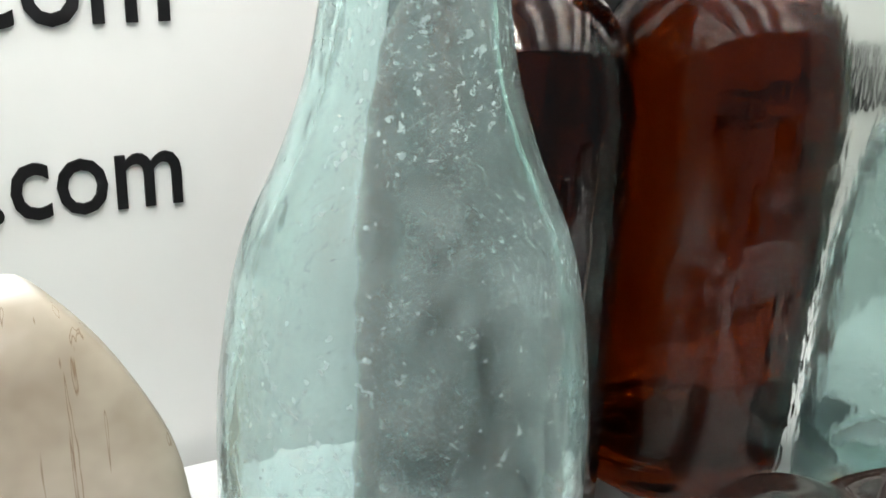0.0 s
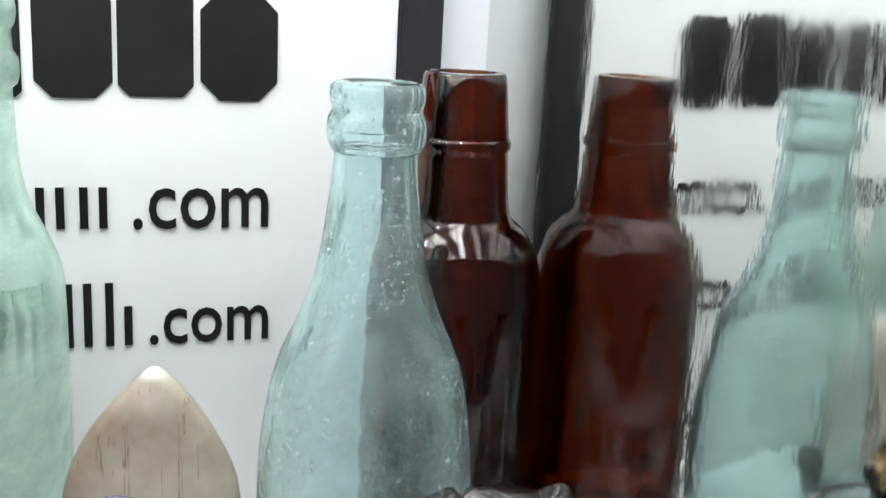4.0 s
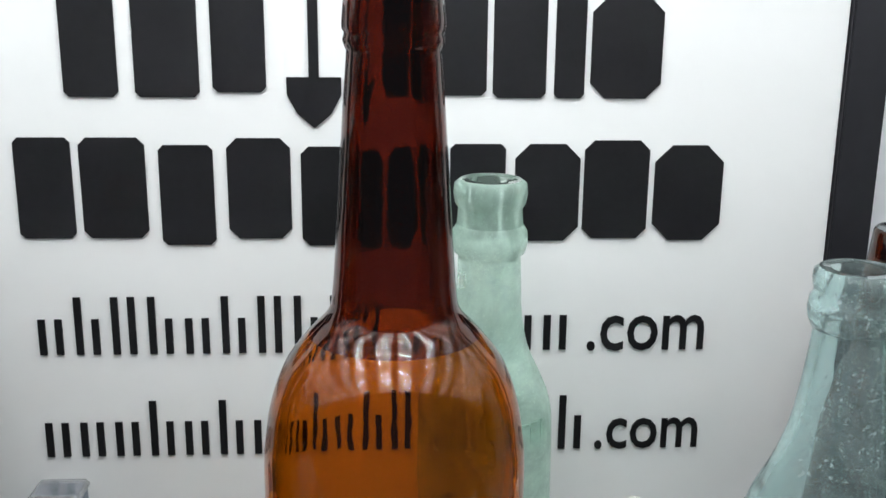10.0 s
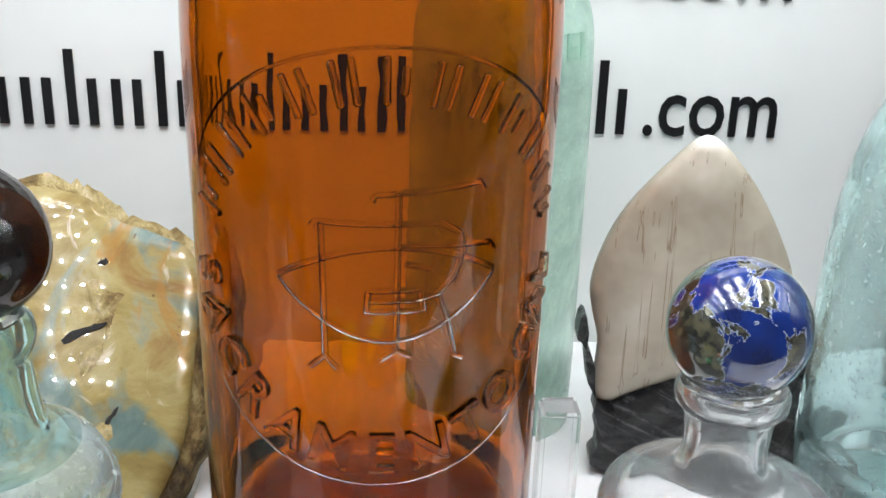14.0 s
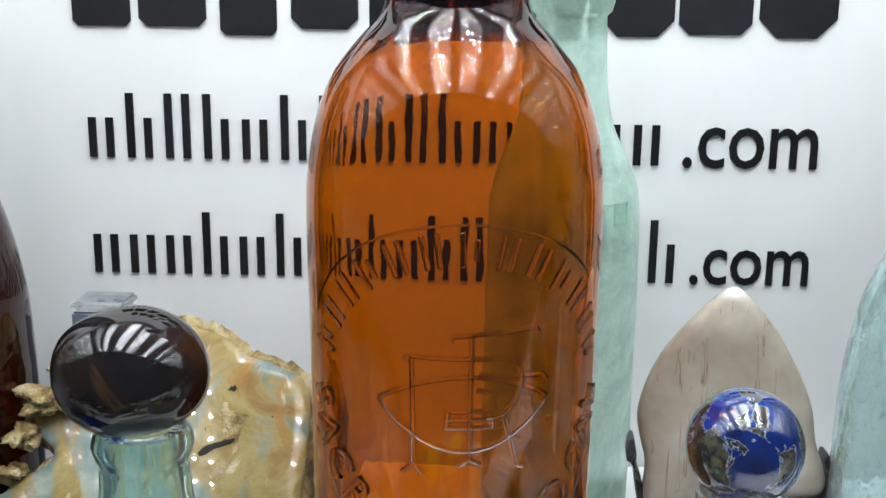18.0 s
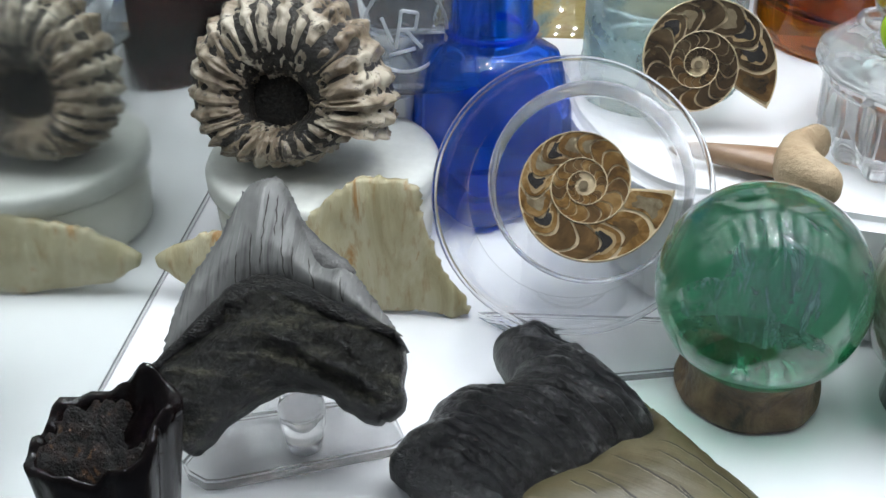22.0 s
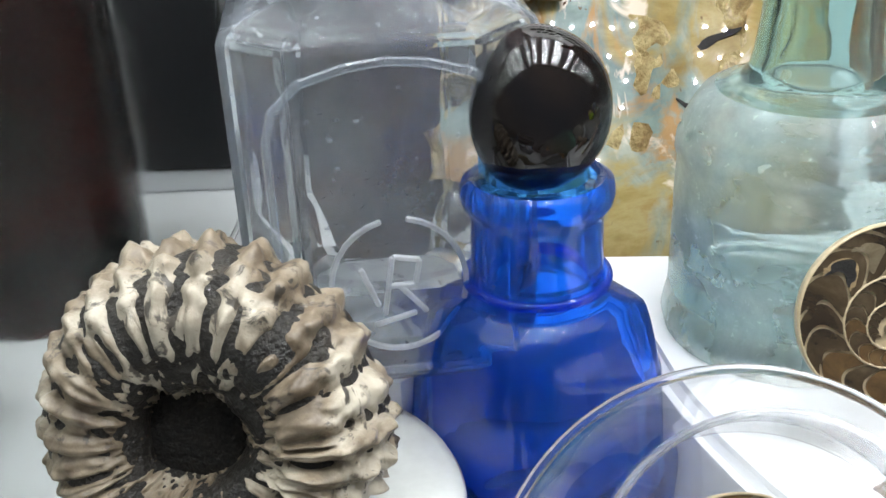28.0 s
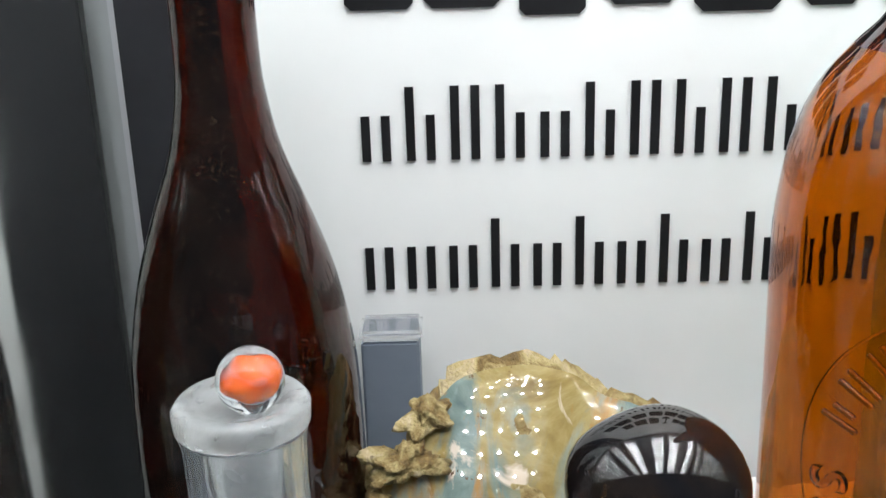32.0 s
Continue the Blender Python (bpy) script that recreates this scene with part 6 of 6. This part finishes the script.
ar = thing("stone_point", 0.106, -0.090, STEP + 0.0005, "tan and white arrow-shaped stone slice with a dark rough base", "stone slab")
tip = [(-0.1, 96.1), (-8.7, 89.3), (-19.1, 77.0), (-24.8, 66.0), (-27.6, 54.8), (-26.5, 46.6), (-24.5, 38.2), (-23.5, 21.5), (-3.7, 28.5), (12, 29), (29.0, 31.3), (30.5, 38.7), (27.1, 48.8), (24.6, 61.9), (16.1, 79.1), (7.1, 91.0)]
m, n, l, b = mat("tan_stone_slice")
setv(b, rough=0.38)
tc, mp = n.new("ShaderNodeTexCoord"), n.new("ShaderNodeMapping")
mp.inputs["Scale"].default_value = (1, 0.02, 1)
l.new(tc.outputs["Object"], mp.inputs["Vector"])
st1 = noise_tex(n, l, mp.outputs["Vector"], 480, 2)
gr = noise_tex(n, l, coords(n, l), 28, 4)
c = ramp(n, l, gr, [(0.35, (0.30, 0.25, 0.19)), (0.55, (0.46, 0.41, 0.33)), (0.70, (0.62, 0.59, 0.54))])
c = mixc(n, l, ramp(n, l, st1, [(0.635, (0, 0, 0)), (0.655, (0.75,) * 3), (0.675, (0.0,) * 3)]), c, (0.16, 0.09, 0.04))
sp = n.new("ShaderNodeSeparateXYZ")
l.new(tc.outputs["Object"], sp.inputs[0])
mr = n.new("ShaderNodeMapRange")
mr.inputs["From Min"].default_value, mr.inputs["From Max"].default_value = 0.0925, 0.0965
l.new(sp.outputs["Y"], mr.inputs["Value"])
c = mixc(n, l, mr.outputs[0], c, (0.75, 0.74, 0.70))
l.new(c, b.inputs["Base Color"])
put("slice", pillow("slice", closed_loop(scaled(tip), 4), 0.012, 4, 3.0, 0.4, 0.0002, 2), m, ar, pose(0, 0, 0, 86, 0, -4), "pale striped polished stone")
low = [(-24.2, 22.5), (-28.5, 46.6), (-30.0, 40.0), (-25.5, 34.0), (-24.5, 22.0), (-23.0, 10.0), (-20.0, 0.5), (32.0, 0.5), (31.5, 14.0), (31.0, 26.6), (35.5, 37.7), (30.6, 45.0), (30.0, 31.8), (12, 30), (-3.7, 29.5)]
put("base", pillow("base", closed_loop(scaled(low), 4), 0.015, 4, 3.0, 0.6, 0.0008, 8, jag=0.0005), M_ROOT, ar, pose(0, 0.001, 0, 86, 0, -4), "rough black stone base")
# clear block beside the stone point
cb = thing("acrylic_block", 0.1410, -0.108, STEP + 0.0005, "small clear acrylic block standing on the white step", "block")
put("body", box_mesh("body", -0.006, 0.006, -0.006, 0.006, 0, 0.018, 0.001), M_ACRYL, cb)
cb2 = thing("acrylic_block", 0.0680, -0.110, STEP + 0.0005, "small clear acrylic block standing on the white step", "block")
put("body", box_mesh("body", -0.005, 0.005, -0.005, 0.005, 0, 0.032, 0.001), M_ACRYL, cb2)

# dark glossy lump with gold flecks on the wide jar, and a dark dome near the mirror
m = banded("black_glaze_with_gold", [(0.35, (0.006, 0.005, 0.005)), (0.60, (0.014, 0.009, 0.007)), (0.63, (0.02, 0.012, 0.008)), (0.665, (0.45, 0.30, 0.14)), (0.72, (0.50, 0.36, 0.20))], 75, 5, 1.0, 0.05, bump_s=0.08, spec=0.4)
fig_parts = []
for cx, cy, cz, r, sq, sd in ((0.0, 0, 0, 0.0135, (1.35, 0.9, 0.75), 12), (-0.0165, -0.004, 0.004, 0.0068, (1, 1, 1), 3), (-0.0215, -0.006, -0.006, 0.0040, (1.2, 1, 0.8), 5), (0.0145, -0.003, 0.002, 0.0085, (0.9, 1, 1.1), 7),
                              (0.0175, -0.006, -0.012, 0.0042, (0.9, 0.9, 2.0), 8), (-0.009, -0.006, -0.008, 0.0045, (1.3, 0.9, 1.3), 9), (0.022, -0.002, 0.004, 0.0035, (1, 1, 1), 2)):
    me = ball("blob", r, 28, sq, 0.18, sd)
    me.transform(Matrix.Translation((cx, cy, cz)))
    fig_parts.append(me)
verts, faces = [], []
for me in fig_parts:
    o = len(verts)
    verts += [tuple(v.co) for v in me.vertices]
    faces += [tuple(o + i for i in p.vertices) for p in me.polygons]
lumps = put("lumps", mesh_from("lumps", verts, faces), None)
fuse = lumps.modifiers.new("fuse", "REMESH")
fuse.mode, fuse.voxel_size, fuse.use_smooth_shade = "VOXEL", 0.0007, True
even = lumps.modifiers.new("even", "SMOOTH")
even.factor, even.iterations = 0.5, 6
fig_mesh = bpy.data.meshes.new_from_object(lumps.evaluated_get(bpy.context.evaluated_depsgraph_get()))
bpy.data.objects.remove(lumps)
fig = put("ceramic_figurine", fig_mesh, m)
fig.matrix_basis = pose(0.1835, -0.1780, STEP + 0.0815, 0, 6, 0) @ Matrix.Diagonal((0.95, 1.0, 1.3, 1))
tagged(fig, "glossy black ceramic figurine with gold flecks lying on a glass jar", "figurine")
dome = put("polished_stone", ball("polished_stone", 0.0130, 40, (0.95, 0.95, 1.25), 0.04, 2), banded("dark_red_brown_stone", [(0.3, (0.015, 0.006, 0.004)), (0.7, (0.05, 0.016, 0.009))], 40, 4, 0.8, 0.04, bump_s=0.0, coat=1.0))
dome.matrix_basis = pose(0.2230, -0.2000, STEP + 0.0440)
tagged(dome, "egg-shaped polished dark red stone in the mouth of a small bottle", "stone")
bottle("small_jar", 0.2230, -0.2000, STEP, [(0.0125, 0.0), (0.0140, 0.002), (0.0142, 0.020), (0.0120, 0.026), (0.0100, 0.0285), (0.0112, 0.0300), (0.0112, 0.0330), (0.0100, 0.0340)], M_CLEAR2, "small clear glass jar under a dark stone", 0.002, 0.004, 40, "jar")
